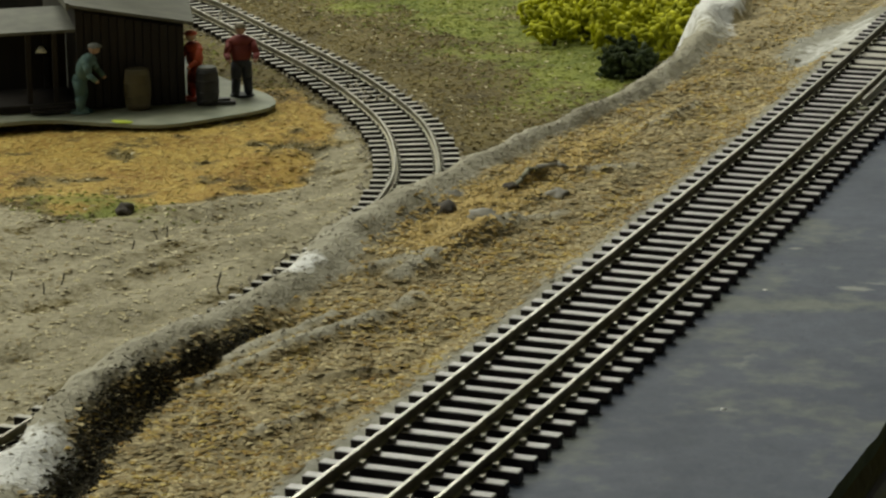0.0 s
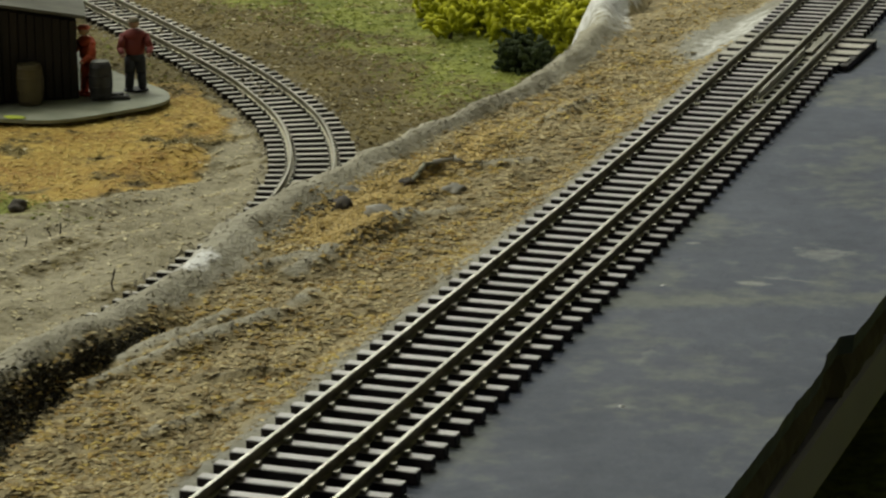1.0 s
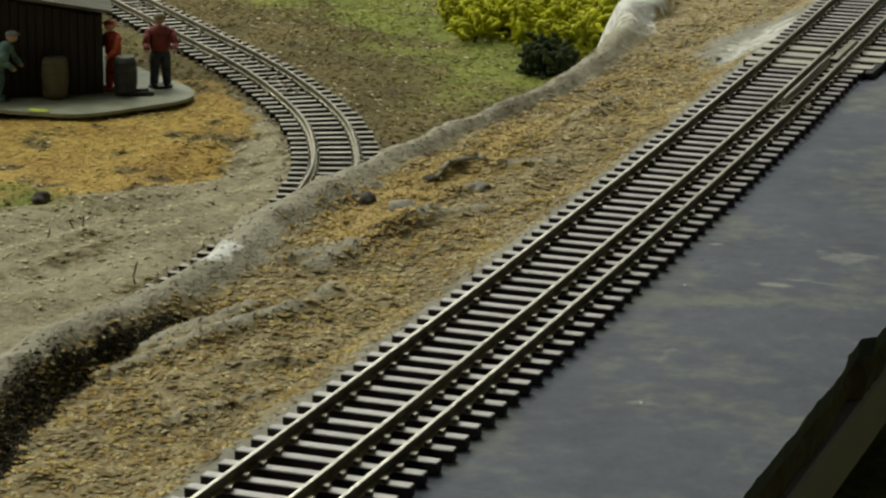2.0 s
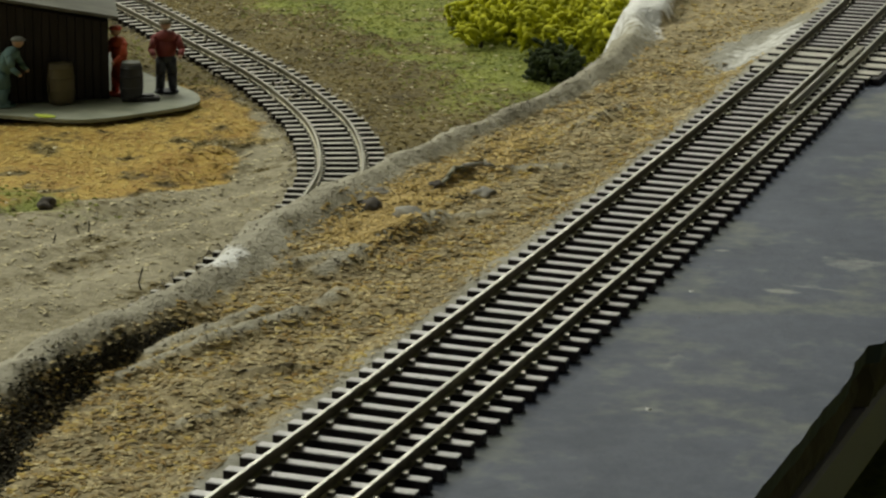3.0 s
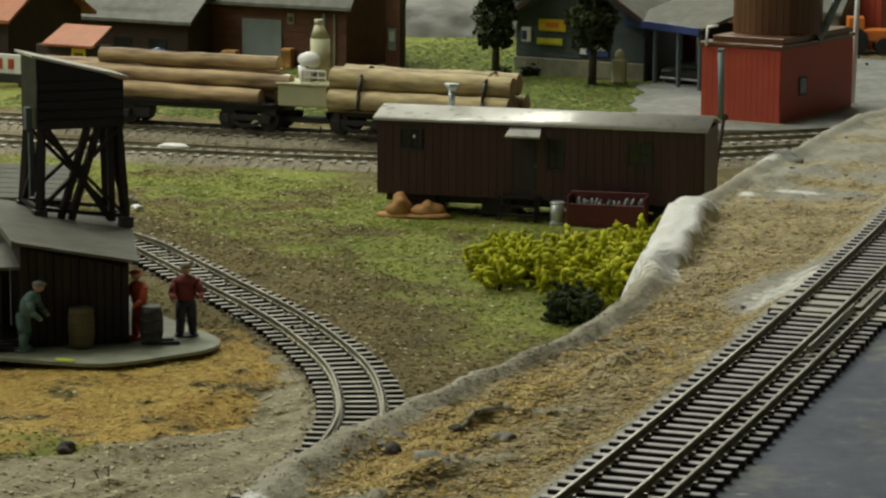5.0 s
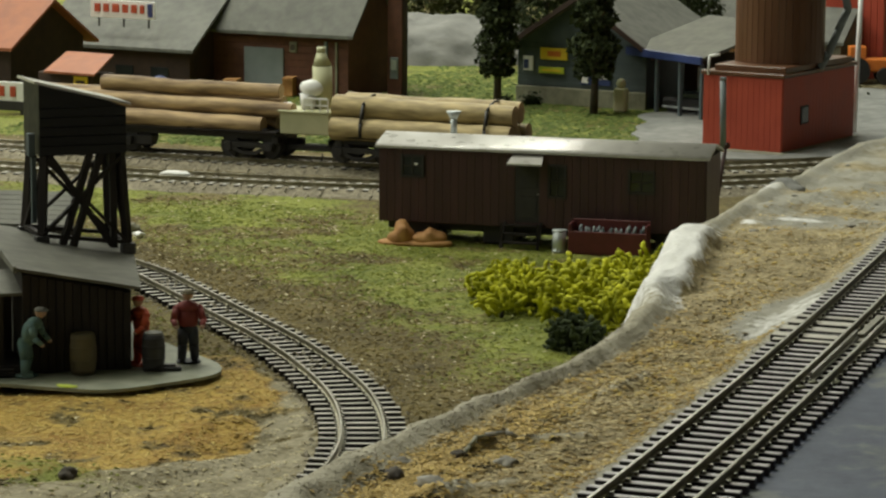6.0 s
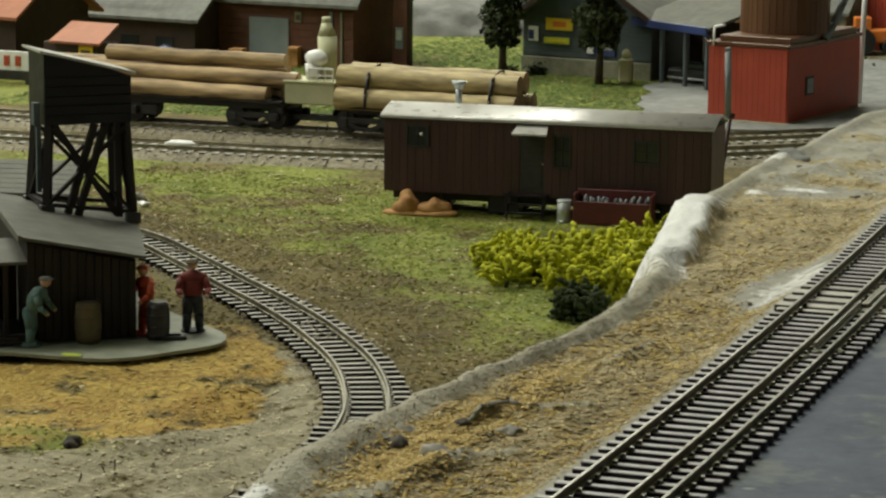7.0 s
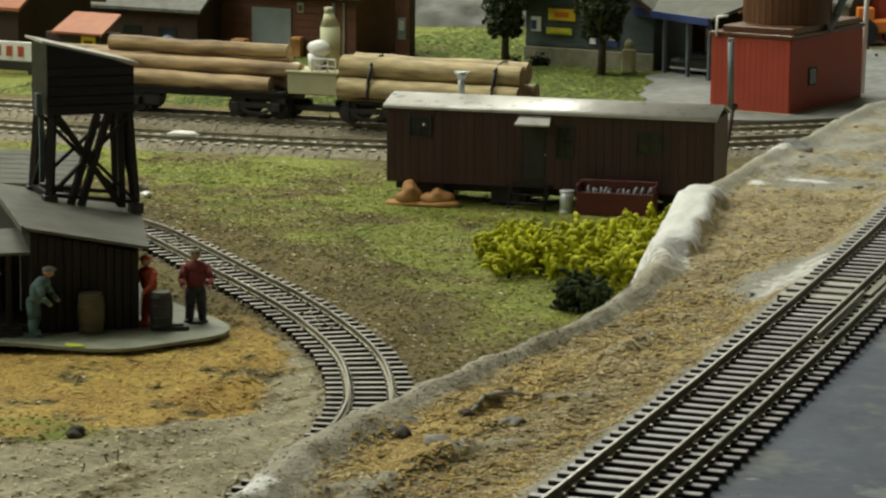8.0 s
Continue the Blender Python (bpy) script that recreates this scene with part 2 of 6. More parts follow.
def box(bm, cx, cy, cz, sx, sy, sz, rz=0.0, bevel=0.15, rx=0.0, ry=0.0, mi=0):
    m = Matrix.LocRotScale((cx, cy, cz), Euler((radians(rx), radians(ry), radians(rz))), (sx, sy, sz))
    geo = bmesh.ops.create_cube(bm, size=1.0, matrix=m)
    vs = geo["verts"]
    for f in {f for v in vs for f in v.link_faces}:
        f.material_index = mi
    b = min(bevel, 0.3 * min(sx, sy, sz))
    if b > 0.01:
        es = list({e for v in vs for e in v.link_edges})
        bmesh.ops.bevel(bm, geom=es, offset=b, segments=1, affect="EDGES", profile=0.5)
    return bm


def rod(bm, p, q, r0, r1=None, n=10, caps=True, mi=0):
    p, q = Vector(p), Vector(q)
    r1 = r0 if r1 is None else r1
    d = q - p
    m = Matrix.Translation((p + q) / 2) @ d.to_track_quat("Z", "Y").to_matrix().to_4x4()
    geo = bmesh.ops.create_cone(bm, cap_ends=caps, segments=n, radius1=r0, radius2=max(r1, 1e-3), depth=d.length, matrix=m)
    for f in {f for v in geo["verts"] for f in v.link_faces}:
        f.material_index = mi
        if len(f.verts) == 4:
            f.smooth = True
    return bm


def beam(bm, p, q, w, h=None, mi=0):
    """A squared timber from p to q."""
    p, q = Vector(p), Vector(q)
    d = q - p
    m = Matrix.Translation((p + q) / 2) @ d.to_track_quat("Z", "Y").to_matrix().to_4x4() @ Matrix.Diagonal((w, h or w, d.length, 1))
    geo = bmesh.ops.create_cube(bm, size=1.0, matrix=m)
    for f in {f for v in geo["verts"] for f in v.link_faces}:
        f.material_index = mi
    return bm


def ball(bm, c, r, sub=2, squash=(1, 1, 1), rough=0.0, mi=0):
    m = Matrix.Translation(c) @ Matrix.Diagonal((*squash, 1))
    geo = bmesh.ops.create_icosphere(bm, subdivisions=sub, radius=r, matrix=m)
    for v in geo["verts"]:
        if rough:
            d = v.co - Vector(c)
            v.co = Vector(c) + d * (1 + rough * noise.noise(v.co * (1.3 / r) + Vector((r * 7, 3, 1))))
        for f in v.link_faces:
            f.material_index, f.smooth = mi, True
    return bm


def slab(bm, corners, t, mi=0):
    """A board on four given corners (upper face), thickness t straight down."""
    hi = [bm.verts.new(c) for c in corners]
    lo = [bm.verts.new((c[0], c[1], c[2] - t)) for c in corners]
    n = len(corners)
    fs = [bm.faces.new(hi), bm.faces.new(lo[::-1])]
    fs += [bm.faces.new((lo[i], lo[(i + 1) % n], hi[(i + 1) % n], hi[i])) for i in range(n)]
    for f in fs:
        f.material_index = mi
    bmesh.ops.recalc_face_normals(bm, faces=fs)
    return bm


def spline(pts, step):
    """Even steps along a smooth line through the points; (x, y, heading)."""
    p = [Vector(a) for a in pts]
    p = [p[0] * 2 - p[1]] + p + [p[-1] * 2 - p[-2]]
    dense = []
    for i in range(1, len(p) - 2):
        for k in range(40):
            t = k / 40
            dense.append(0.5 * ((2 * p[i]) + (p[i + 1] - p[i - 1]) * t + (2 * p[i - 1] - 5 * p[i] + 4 * p[i + 1] - p[i + 2]) * t * t + (3 * p[i] - p[i - 1] - 3 * p[i + 1] + p[i + 2]) * t ** 3))
    dense.append(p[-2])
    out, left = [], 0.0
    for a, b in zip(dense, dense[1:]):
        d = (b - a).length
        if d < 1e-9:
            continue
        while left <= d:
            q = a + (b - a) * (left / d)
            out.append((q.x, q.y, math.atan2((b - a).y, (b - a).x)))
            left += step
        left -= d
    return out


def sweep(bm, line, offset, profile, z):
    """A closed profile of (across, up) swept along a line of (x, y, heading), offset to its right."""
    rings = []
    for x, y, h in line:
        rx, ry = math.sin(h), -math.cos(h)
        rings.append([bm.verts.new((x + rx * (offset + a), y + ry * (offset + a), z + u)) for a, u in profile])
    n = len(profile)
    for r, s in zip(rings, rings[1:]):
        for i in range(n):
            bm.faces.new((r[i], r[(i + 1) % n], s[(i + 1) % n], s[i]))
    bm.faces.new(rings[0][::-1])
    bm.faces.new(rings[-1])
    bmesh.ops.recalc_face_normals(bm, faces=bm.faces)
    return bm


def lerp_table(table, v):
    if v <= table[0][0]:
        return table[0][1]
    for (a, p), (b, q) in zip(table, table[1:]):
        if v <= b:
            t = (v - a) / (b - a)
            t = t * t * (3 - 2 * t)
            return p + (q - p) * t
    return table[-1][1]


def nz(x, y, s, seed=0.0):
    return noise.noise(Vector((x / s, y / s, seed)))


def grid_mesh(name, xs, ys, height, zone, material, label="", keep=None):
    verts, zones, idx = [], [], {}
    for j, y in enumerate(ys):
        for i, x in enumerate(xs):
            idx[i, j] = len(verts)
            z = height(x, y)
            verts.append((x * MM, y * MM, z * MM))
            zones.append((*zone(x, y), 1.0))
    faces = [(idx[i, j], idx[i + 1, j], idx[i + 1, j + 1], idx[i, j + 1]) for j in range(len(ys) - 1) for i in range(len(xs) - 1) if keep is None or keep(xs[i], ys[j])]
    me = bpy.data.meshes.new(name)
    me.from_pydata(verts, [], faces)
    at = me.attributes.new("zone", "FLOAT_COLOR", "POINT")
    at.data.foreach_set("color", [c for z in zones for c in z])
    me.polygons.foreach_set("use_smooth", [True] * len(me.polygons))
    me.materials.append(material)
    return tagged(new(name, me), label, kind="structure")


def steps(*runs):
    out = []
    for a, b, s in runs:
        n = max(1, round((b - a) / s))
        out += [a + (b - a) * i / n for i in range(n)]
    return out + [runs[-1][1]]


def clamp(v, a=0.0, b=1.0):
    return max(a, min(b, v))


def flakes(name, spots, size, flat, material, parent=None, lift=0.1, label="", category=""):
    """Loose grains: a small crooked wedge at every spot (x, y, z)."""
    r = random.Random(len(spots))
    verts, faces = [], []
    for x, y, z in spots:
        s = size * r.uniform(0.5, 1.35)
        a = r.uniform(0, 6.283)
        ca, sa = math.cos(a), math.sin(a)
        n = len(verts)
        for px, py, pz in ((-0.7, -0.25, 0), (0.7, -0.2, r.uniform(0, flat)), (0.1, 0.5, r.uniform(0, flat)), (r.uniform(-0.3, 0.3), 0.0, flat)):
            verts.append(((x + s * (px * ca - py * sa)) * MM, (y + s * (px * sa + py * ca)) * MM, (z + lift + s * pz) * MM))
        faces += [(n, n + 1, n + 3), (n + 1, n + 2, n + 3), (n + 2, n, n + 3), (n, n + 2, n + 1)]
    me = bpy.data.meshes.new(name)
    me.from_pydata(verts, [], faces)
    me.materials.append(material)
    ob = new(name, me)
    if parent is not None:
        ob.parent = parent
    return tagged(ob, label, category, kind="stuff")


# ---- the land ----
TRACK_R = 7853.0
Z_LOW = -45.0


def track_x(y, off=0.0):
    return off - y * y / (2 * TRACK_R)


CREST = [(-80, -30), (-20, -40), (9, -45.4), (26, -49.8), (50, -52), (87, -51), (110, -51.2), (144, -55.7), (170, -55.3), (196, -54), (222, -51.5), (247, -48), (277, -45), (312, -45.2), (350, -50), (389, -60), (425, -67), (466, -75.5), (500, -78), (523, -78.5), (577, -82), (607, -83), (625, -80), (685, -81), (732, -81), (760, -76), (790, -55), (830, 0), (900, 90)]
WIDTH = [(-80, 14), (44, 9), (77, 9), (132, 14), (165, 17), (188, 9), (253, 6), (288, 9), (348, 10), (400, 12), (450, 13), (474, 12), (520, 8), (600, 10), (700, 8), (900, 8)]
RISE = [(-80, 4.0), (5, 5.0), (30, 6.5), (60, 6.0), (82, 4.5), (95, 3.2), (130, 4.0), (165, 4.2), (190, 2.8), (260, 3.0), (340, 4.2), (380, 5.5), (430, 6.0), (455, 7.2), (474, 7.0), (492, 3.2), (520, 3.0), (590, 2.4), (640, 2.2), (720, 2.0), (800, 1)]
STRIP_Z = [(-80, -5.0), (300, -5.0), (450, -7.0), (560, -8.0), (900, -8.0)]
WRINKLES = [(-39, 52, -32, 74, 2.2, 1.6), (-32, 74, -26, 92, 2.4, 1.9), (-26, 92, -24, 110, 2.0, 1.4), (-40, 66, -34, 92, 2.2, 1.8), (-34, 120, -31, 142, 2.6, 2.0), (-31, 142, -28, 162, 3.0, 2.6), (-28, 162, -22, 172, 2.2, 1.4), (-37, 192, -36, 208, 1.3, 1.8), (-40, 120, -34, 134, 2.0, 1.6), (-30, 204, -20, 212, 1.8, 1.6), (-24, 60, -12, 66, 1.6, 1.0), (-70, 560, -55, 620, 6, 1.6), (-30, 250, -26, 275, 2.5, 1.2), (-20, 30, -12, 52, 2.0, 1.2)]


def wrinkle(x, y):
    h = 0.0
    for ax, ay, bx, by, w, up in WRINKLES:
        dx, dy = bx - ax, by - ay
        t = clamp(((x - ax) * dx + (y - ay) * dy) / (dx * dx + dy * dy))
        d = math.hypot(x - ax - t * dx, y - ay - t * dy) / w
        h = max(h, up * math.exp(-d * d))
    return h


def crest_x(y):
    return lerp_table(CREST, y) + 0.6 * nz(y, 3, 16, 5.0)


def strip_h(x, y):
    d = x - crest_x(y)
    w, up = lerp_table(WIDTH, y), lerp_table(RISE, y)
    rough = 0.25 + 0.75 * clamp((d - 0.5 * w) / (0.5 * w))
    base = lerp_table(STRIP_Z, y) + rough * (1.3 * nz(x, y, 16) + 0.9 * nz(x, y, 6, 2.0) + 0.45 * nz(x, y, 2.4, 4.0))
    base += wrinkle(x, y)
    if d < 0:
        return max(base + up * (0.8 + 0.14 * nz(x, y, 9, 8)) - 1.9 * abs(d) - 0.06 * d * d, Z_LOW - 3)
    t = clamp(d / w)
    if y < 92:
        t = d / w
        prof = 1.0 - clamp((t - 0.48) / 0.62) ** 1.4
        base -= 1.0 * math.exp(-((d - w) / 5) ** 2)
    elif 385 < y < 486:
        prof = 1.0 - clamp((t - 0.72) / 0.22)
    else:
        prof = 1.0 if t < 0.35 else (1 - clamp((t - 0.35) / 0.5)) ** 1.6
    prof *= 0.85 + (0.16 * nz(x, y, 9, 8) + 0.10 * nz(x, y, 3, 1)) * (0.6 if 370 < y < 490 else 1.0)
    edge = clamp((track_x(y) - 2 - x + 3 * nz(x, y, 12, 3)) / 9)
    return base * edge + (-1.75) * (1 - edge) + up * prof * (0.35 + 0.65 * math.sin(min(1.0, d / (0.25 * w) + 0.3) * 1.57))


def strip_zone(x, y):
    d = x - crest_x(y)
    w = lerp_table(WIDTH, y)
    plaster = 1.0 - clamp((d - 0.55 * w) / (0.35 * w)) + clamp(wrinkle(x, y) * 0.55) - 0.12
    margin = clamp(1.0 - (track_x(y) - x) / (9 + 3.5 * nz(x, y, 14, 3)))
    margin = max(margin, clamp(1.5 - math.hypot((x + 17.5) / 10, (y - 364) / 40) ** 2), clamp((y - 480) / 60) * clamp(0.62 + 0.8 * nz(x, y, 22, 7)))
    white = clamp(1.9 - abs(y - 428) / 48) * clamp((11 - d) / 2 + nz(x, y, 5, 3))
    white = max(white, 0.62 * clamp(1.35 - math.hypot((x + 15) / 8, (y - 358) / 34) ** 2), clamp(1.6 - math.hypot(x + 50, (y - 113) * 0.55) / 3.5), clamp(1.9 - math.hypot(x + 44, y - 2) / 9), clamp(1.4 - math.hypot((x + 55) / 9, (y - 537) / 5)), clamp(1.3 - math.hypot((x + 69) / 4, (y - 527) / 4)), clamp(1.2 - math.hypot((x + 83) / 6, (y - 600) / 14)))
    return clamp(plaster), clamp(margin), clamp(white * 0.8)


embankment = grid_mesh("embankment", steps((-150, -90, 6), (-90, -1, 1.5), (-1, 10, 5.5)), steps((-80, 0, 4), (0, 260, 1.5), (260, 480, 2.2), (480, 780, 3.5), (780, 900, 8)), strip_h, strip_zone, M_STRIP, "embankment of tan sawdust scatter with a grey plaster ridge",
                       keep=lambda x, y: x > lerp_table(CREST, y) - 28)

PATH = [(-97, 40), (-104, 80), (-106, 125), (-106, 180), (-105, 212), (-106, 244), (-109, 284), (-114, 315), (-125, 350), (-146, 392), (-174.5, 432), (-201, 463), (-235, 498), (-268, 532), (-300, 562), (-350, 592), (-430, 620), (-560, 640)]
CURVE = spline(PATH, 6.1)
CURVE_XY = np.array([(a, b) for a, b, _ in CURVE])
BACK_A = [(-760, 812), (-640, 786), (-475, 776), (-390, 778), (-300, 788), (-220, 820), (-150, 872), (-60, 960)]
BACK_B = [(-760, 872), (-640, 852), (-520, 845), (-420, 845), (-330, 850), (-250, 874), (-175, 910), (-80, 1000)]


def near_curve(x, y, memo={}):
    """Index of the nearest point of the curved track, and its distance."""
    key = (round(x, 3), round(y, 3))
    if key not in memo:
        d = (CURVE_XY[:, 0] - x) ** 2 + (CURVE_XY[:, 1] - y) ** 2
        i = int(d.argmin())
        memo[key] = (i, math.sqrt(d[i]))
    return memo[key]


def low_h(x, y):
    d = near_curve(x, y)[1] if -480 < x < -60 and y < 680 else 60.0
    h = Z_LOW + 1.6 * nz(x, y, 60) + 0.7 * nz(x, y, 16, 3) + 0.35 * nz(x, y, 5, 7)
    if x > -185 and y < 400:
        h += 2.4 * nz(x * 0.95 - y * 0.3, (x * 0.3 + y * 0.95) * 0.16, 10, 5) + 0.7 * nz(x, y, 4, 8)
    k = clamp(1 - (d - 11) / 12)
    h = h * (1 - k) + (Z_LOW - 0.3) * k
    if y > 740:
        k = clamp((y - 740) / 25)
        h = h * (1 - k) + (Z_LOW + 0.4 * nz(x, y, 30)) * k
    if y > 1250:
        h += clamp((y - 1250) / 900) ** 1.3 * 60 * (0.6 + 0.6 * nz(x, y, 260, 2))
    return h


def low_zone(x, y):
    side = 1.0
    if y < 680 and x > -480:
        i = near_curve(x, y)[0]
        cx, cy, h = CURVE[i]
        side = (x - cx) * math.sin(h) - (y - cy) * math.cos(h)   # right of the line: meadow
    else:
        side = 80.0
    w = nz(x, y, 25, 1) * 10
    meadow = clamp((side - 26 - 1.6 * w) / 50) if side > 0 else 0.0
    if y > 740:
        meadow = 0.9 if (y < 760 or y > 905) else 0.15
        if y > 905:
            gravel = clamp((x + 252 + 0.22 * (y - 987) + 10 * nz(x, y, 60)) / 30)
            meadow *= 1 - gravel
    inner = side < 0
    orange = plaster = 0.0
    if inner:
        v = 0.7 * w + 7 * nz(x, y, 9, 6)
        rim = lerp_table([(300, 34), (328, 28), (355, 24), (383, 17), (405, 13), (440, 11)], y)
        front = lerp_table([(-270, 258), (-195, 281), (-178, 288), (-166, 301), (-160, 313), (-150, 330)], x)
        orange = clamp((-side - rim + 0.5 * v) / 6) * clamp((y - front + 0.6 * v) / 9) * clamp((462 - y) / 40)
        plaster = (1 - orange) * clamp((450 - y) / 40)
        meadow = clamp(1.5 - math.hypot((x + 190) / 24, (y - 291 - 0.1 * (-190 - x)) / 12))
        if y > 440:
            meadow = 0.25
        plaster *= 1 - 0.7 * meadow
        if -side < 11.5:
            plaster, orange = 0.0, 0.0
    elif side < 14:
        plaster = 0.15
    if y > 905:
        plaster = clamp(0.5 - meadow)
    meadow *= 0.72 + 0.75 * nz(x, y, 38, 9) + 0.5 * nz(x, y, 11, 4)
    plaster *= 0.84 + 0.75 * nz(x * 0.95 - y * 0.3, (x * 0.3 + y * 0.95) * 0.2, 9, 5) + 0.35 * nz(x, y, 7, 2)
    return clamp(meadow), clamp(orange * (0.78 + 1.0 * nz(x, y, 18, 3) + 0.6 * nz(x, y, 6, 8))), clamp(plaster)


ground = grid_mesh("ground", steps((-1500, -520, 20), (-520, -350, 7), (-350, -60, 3), (-60, 320, 20)), steps((-120, 90, 15), (90, 640, 3), (640, 920, 6), (920, 2600, 22)), low_h, low_zone, M_LOW, "model meadow of green turf, orange sawdust and bare plaster")


def road_h(x, y):
    return -1.95 + 0.22 * nz(x, y, 40) + 0.10 * nz(x, y, 8, 3)


def road_zone(x, y):
    spots = [(45, 128, 2.6, 1.4, 1.0), (43, 58, 2, 2, 0.7), (52, 150, 5, 5, 0.55), (30, 150, 1.2, 1.2, 0.9), (62, 190, 4, 12, 0.4), (40, 84, 1.2, 9, 0.35), (34, 70, 0.9, 7, 0.3), (50, 132, 7, 1.0, 0.45), (28, 112, 8, 0.8, 0.4)]
    white = max(k * clamp(1.5 - math.hypot((x - a) / r, (y - b) / s)) for a, b, r, s, k in spots)
    pale = 0.55 * clamp(1.2 - abs(y - 112 - (x - 30) * 0.35) / 6) + 0.55 * clamp(0.45 + 1.3 * nz(x, y, 34, 4) + 0.6 * nz(x * 1.5, y, 9, 2))
    return clamp(white), clamp(pale), 0.0


def road_edge(y):
    step = 0.0 if y < 103 else 0.9
    return 66.6 + 0.25 * nz(y, 1, 12, 4) + 0.2 * nz(y, 2, 3, 7) + step - (1.0 if 86 < y < 103 else 0) * clamp((y - 86) / 6)


def build_road():
    bm = bmesh.new()
    lay = bm.verts.layers.float_color.new("zone")
    ys = steps((-90, 0, 5), (0, 300, 2.0), (300, 900, 8))
    rows = []
    for y in ys:
        x0, x1 = track_x(y) + 8, road_edge(y)
        row = []
        for i in range(25):
            x = x0 + (x1 - x0) * i / 24
            v = bm.verts.new((x, y, road_h(x, y)))
            v[lay] = (*road_zone(x, y), 1)
            row.append(v)
        # broken edge turning down
        v = bm.verts.new((x1 - 0.4, y, -5.0))
        v[lay] = (0, 0, 0, 1)
        row.append(v)
        rows.append(row)
    for r, s in zip(rows, rows[1:]):
        for i in range(25):
            bm.faces.new((r[i], r[i + 1], s[i + 1], s[i])).smooth = i < 24
    for r, s in zip(rows, rows[1:]):
        bm.edges.get((r[24], s[24])).smooth = False
    ob = part("road", bm, M_ROAD)
    tagged(ob, "dark grey painted board road beside the track", kind="structure")

    bm = bmesh.new()
    rows = []
    for y in ys:
        x1 = road_edge(y) - 0.8
        rows.append([bm.verts.new((x1 + dx + 0.5 * nz(y, z, 3, 2), y, z)) for z, dx in ((-3.5, 0), (-6, -1.2), (-9, -0.4), (-12.4, -1.2), (-12.4, -60), (-3.5, -60))])
    for r, s in zip(rows, rows[1:]):
        for i in range(5):
            bm.faces.new((r[i], r[i + 1], s[i + 1], s[i]))
    bmesh.ops.recalc_face_normals(bm, faces=bm.faces)
    tagged(part("layout_edge", bm, M_FOAM), "crumbling dark foam edge of the layout", kind="structure")
    bm = B()
    box(bm, 57, 405, -17.4, 18, 1000, 9.8, bevel=0.6)
    tagged(part("fascia_rail", bm, M_FASCIA), "grey painted wooden fascia rail", kind="structure")
    bm = B()
    box(bm, 40, 405, -90, 18, 1000, 135, bevel=1)
    tagged(part("fascia_skirt", bm, M_BLACK), "black skirt below the layout", kind="structure")


build_road()


def room():
    for name, c, s, m in (("room_floor", (0, 400, -1120), (7000, 8000, 40), M_CARPET), ("ceiling", (0, 400, 1420), (7000, 8000, 40), M_CEIL),
                          ("wall_north", (0, 3400, 150), (7000, 40, 2500), M_WALLPAINT), ("wall_south", (0, -2600, 150), (7000, 40, 2500), M_WALLDARK),
                          ("wall_west", (-3000, 400, 150), (40, 6040, 2500), M_WALLPAINT), ("wall_east", (3000, 400, 150), (40, 6040, 2500), M_WALLDARK)):
        bm = B()
        box(bm, *c, *s, bevel=0)
        tagged(part(name, bm, m), name.replace("_", " ") + " of the exhibition room", kind="structure")


room()


def bench():
    """The table that carries the layout."""
    t = thing("layout_table", -590, 1240, -1100, 0, "plywood layout table on square timber legs", "table")
    bm = B()
    box(bm, 0, 0, 1030, 1780, 2680, 36, bevel=2)
    part("tabletop", bm, M_DARKWOOD, t)
    for x in (-820, 0, 560):
        for y in (-1250, 0, 1250):
            bm = B()
            box(bm, x, y, 506, 70, 70, 1012, bevel=3)
            part("leg", bm, M_DARKWOOD, t)


bench()

# ---- tracks ----
RAIL = [(-0.75, 0), (0.75, 0), (0.75, 0.22), (0.17, 0.4), (0.17, 1.25), (0.38, 1.42), (0.38, 1.9), (0.26, 2.05), (-0.26, 2.05), (-0.38, 1.9), (-0.38, 1.42), (-0.17, 1.25), (-0.17, 0.4), (-0.75, 0.22)]
RAIL = [(a, u * 0.88) for a, u in RAIL]


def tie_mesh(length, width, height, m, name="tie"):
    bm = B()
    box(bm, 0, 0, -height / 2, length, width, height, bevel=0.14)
    # top faces take the paler colour that paints the sheen
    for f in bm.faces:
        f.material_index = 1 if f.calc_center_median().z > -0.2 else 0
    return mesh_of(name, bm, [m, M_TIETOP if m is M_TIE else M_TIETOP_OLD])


def spikes(line, offsets, z, parent, each=1):
    verts, faces = [], []
    for x, y, h in line[::each]:
        rx, ry = math.sin(h), -math.cos(h)
        for o in offsets:
            for s in (-1.15, 1.15):
                n = len(verts)
                for k in (0, 0.6):
                    for a, b in ((-0.37, -0.6), (0.37, -0.6), (0.37, 0.6), (-0.37, 0.6)):
                        e = o + s + a
                        verts.append(((x + rx * e + math.cos(h) * b) * MM, (y + ry * e + math.sin(h) * b) * MM, (z + k) * MM))
                faces += [(n + 4, n + 5, n + 6, n + 7), (n, n + 1, n + 5, n + 4), (n + 1, n + 2, n + 6, n + 5), (n + 2, n + 3, n + 7, n + 6), (n + 3, n, n + 4, n + 7)]
    me = bpy.data.meshes.new("spikes")
    me.from_pydata(verts, [], faces)
    me.materials.append(M_RAIL_OLD)
    ob = new("spikes", me)
    ob.parent = parent
    return tagged(ob, "tarnished spike heads", kind="stuff")


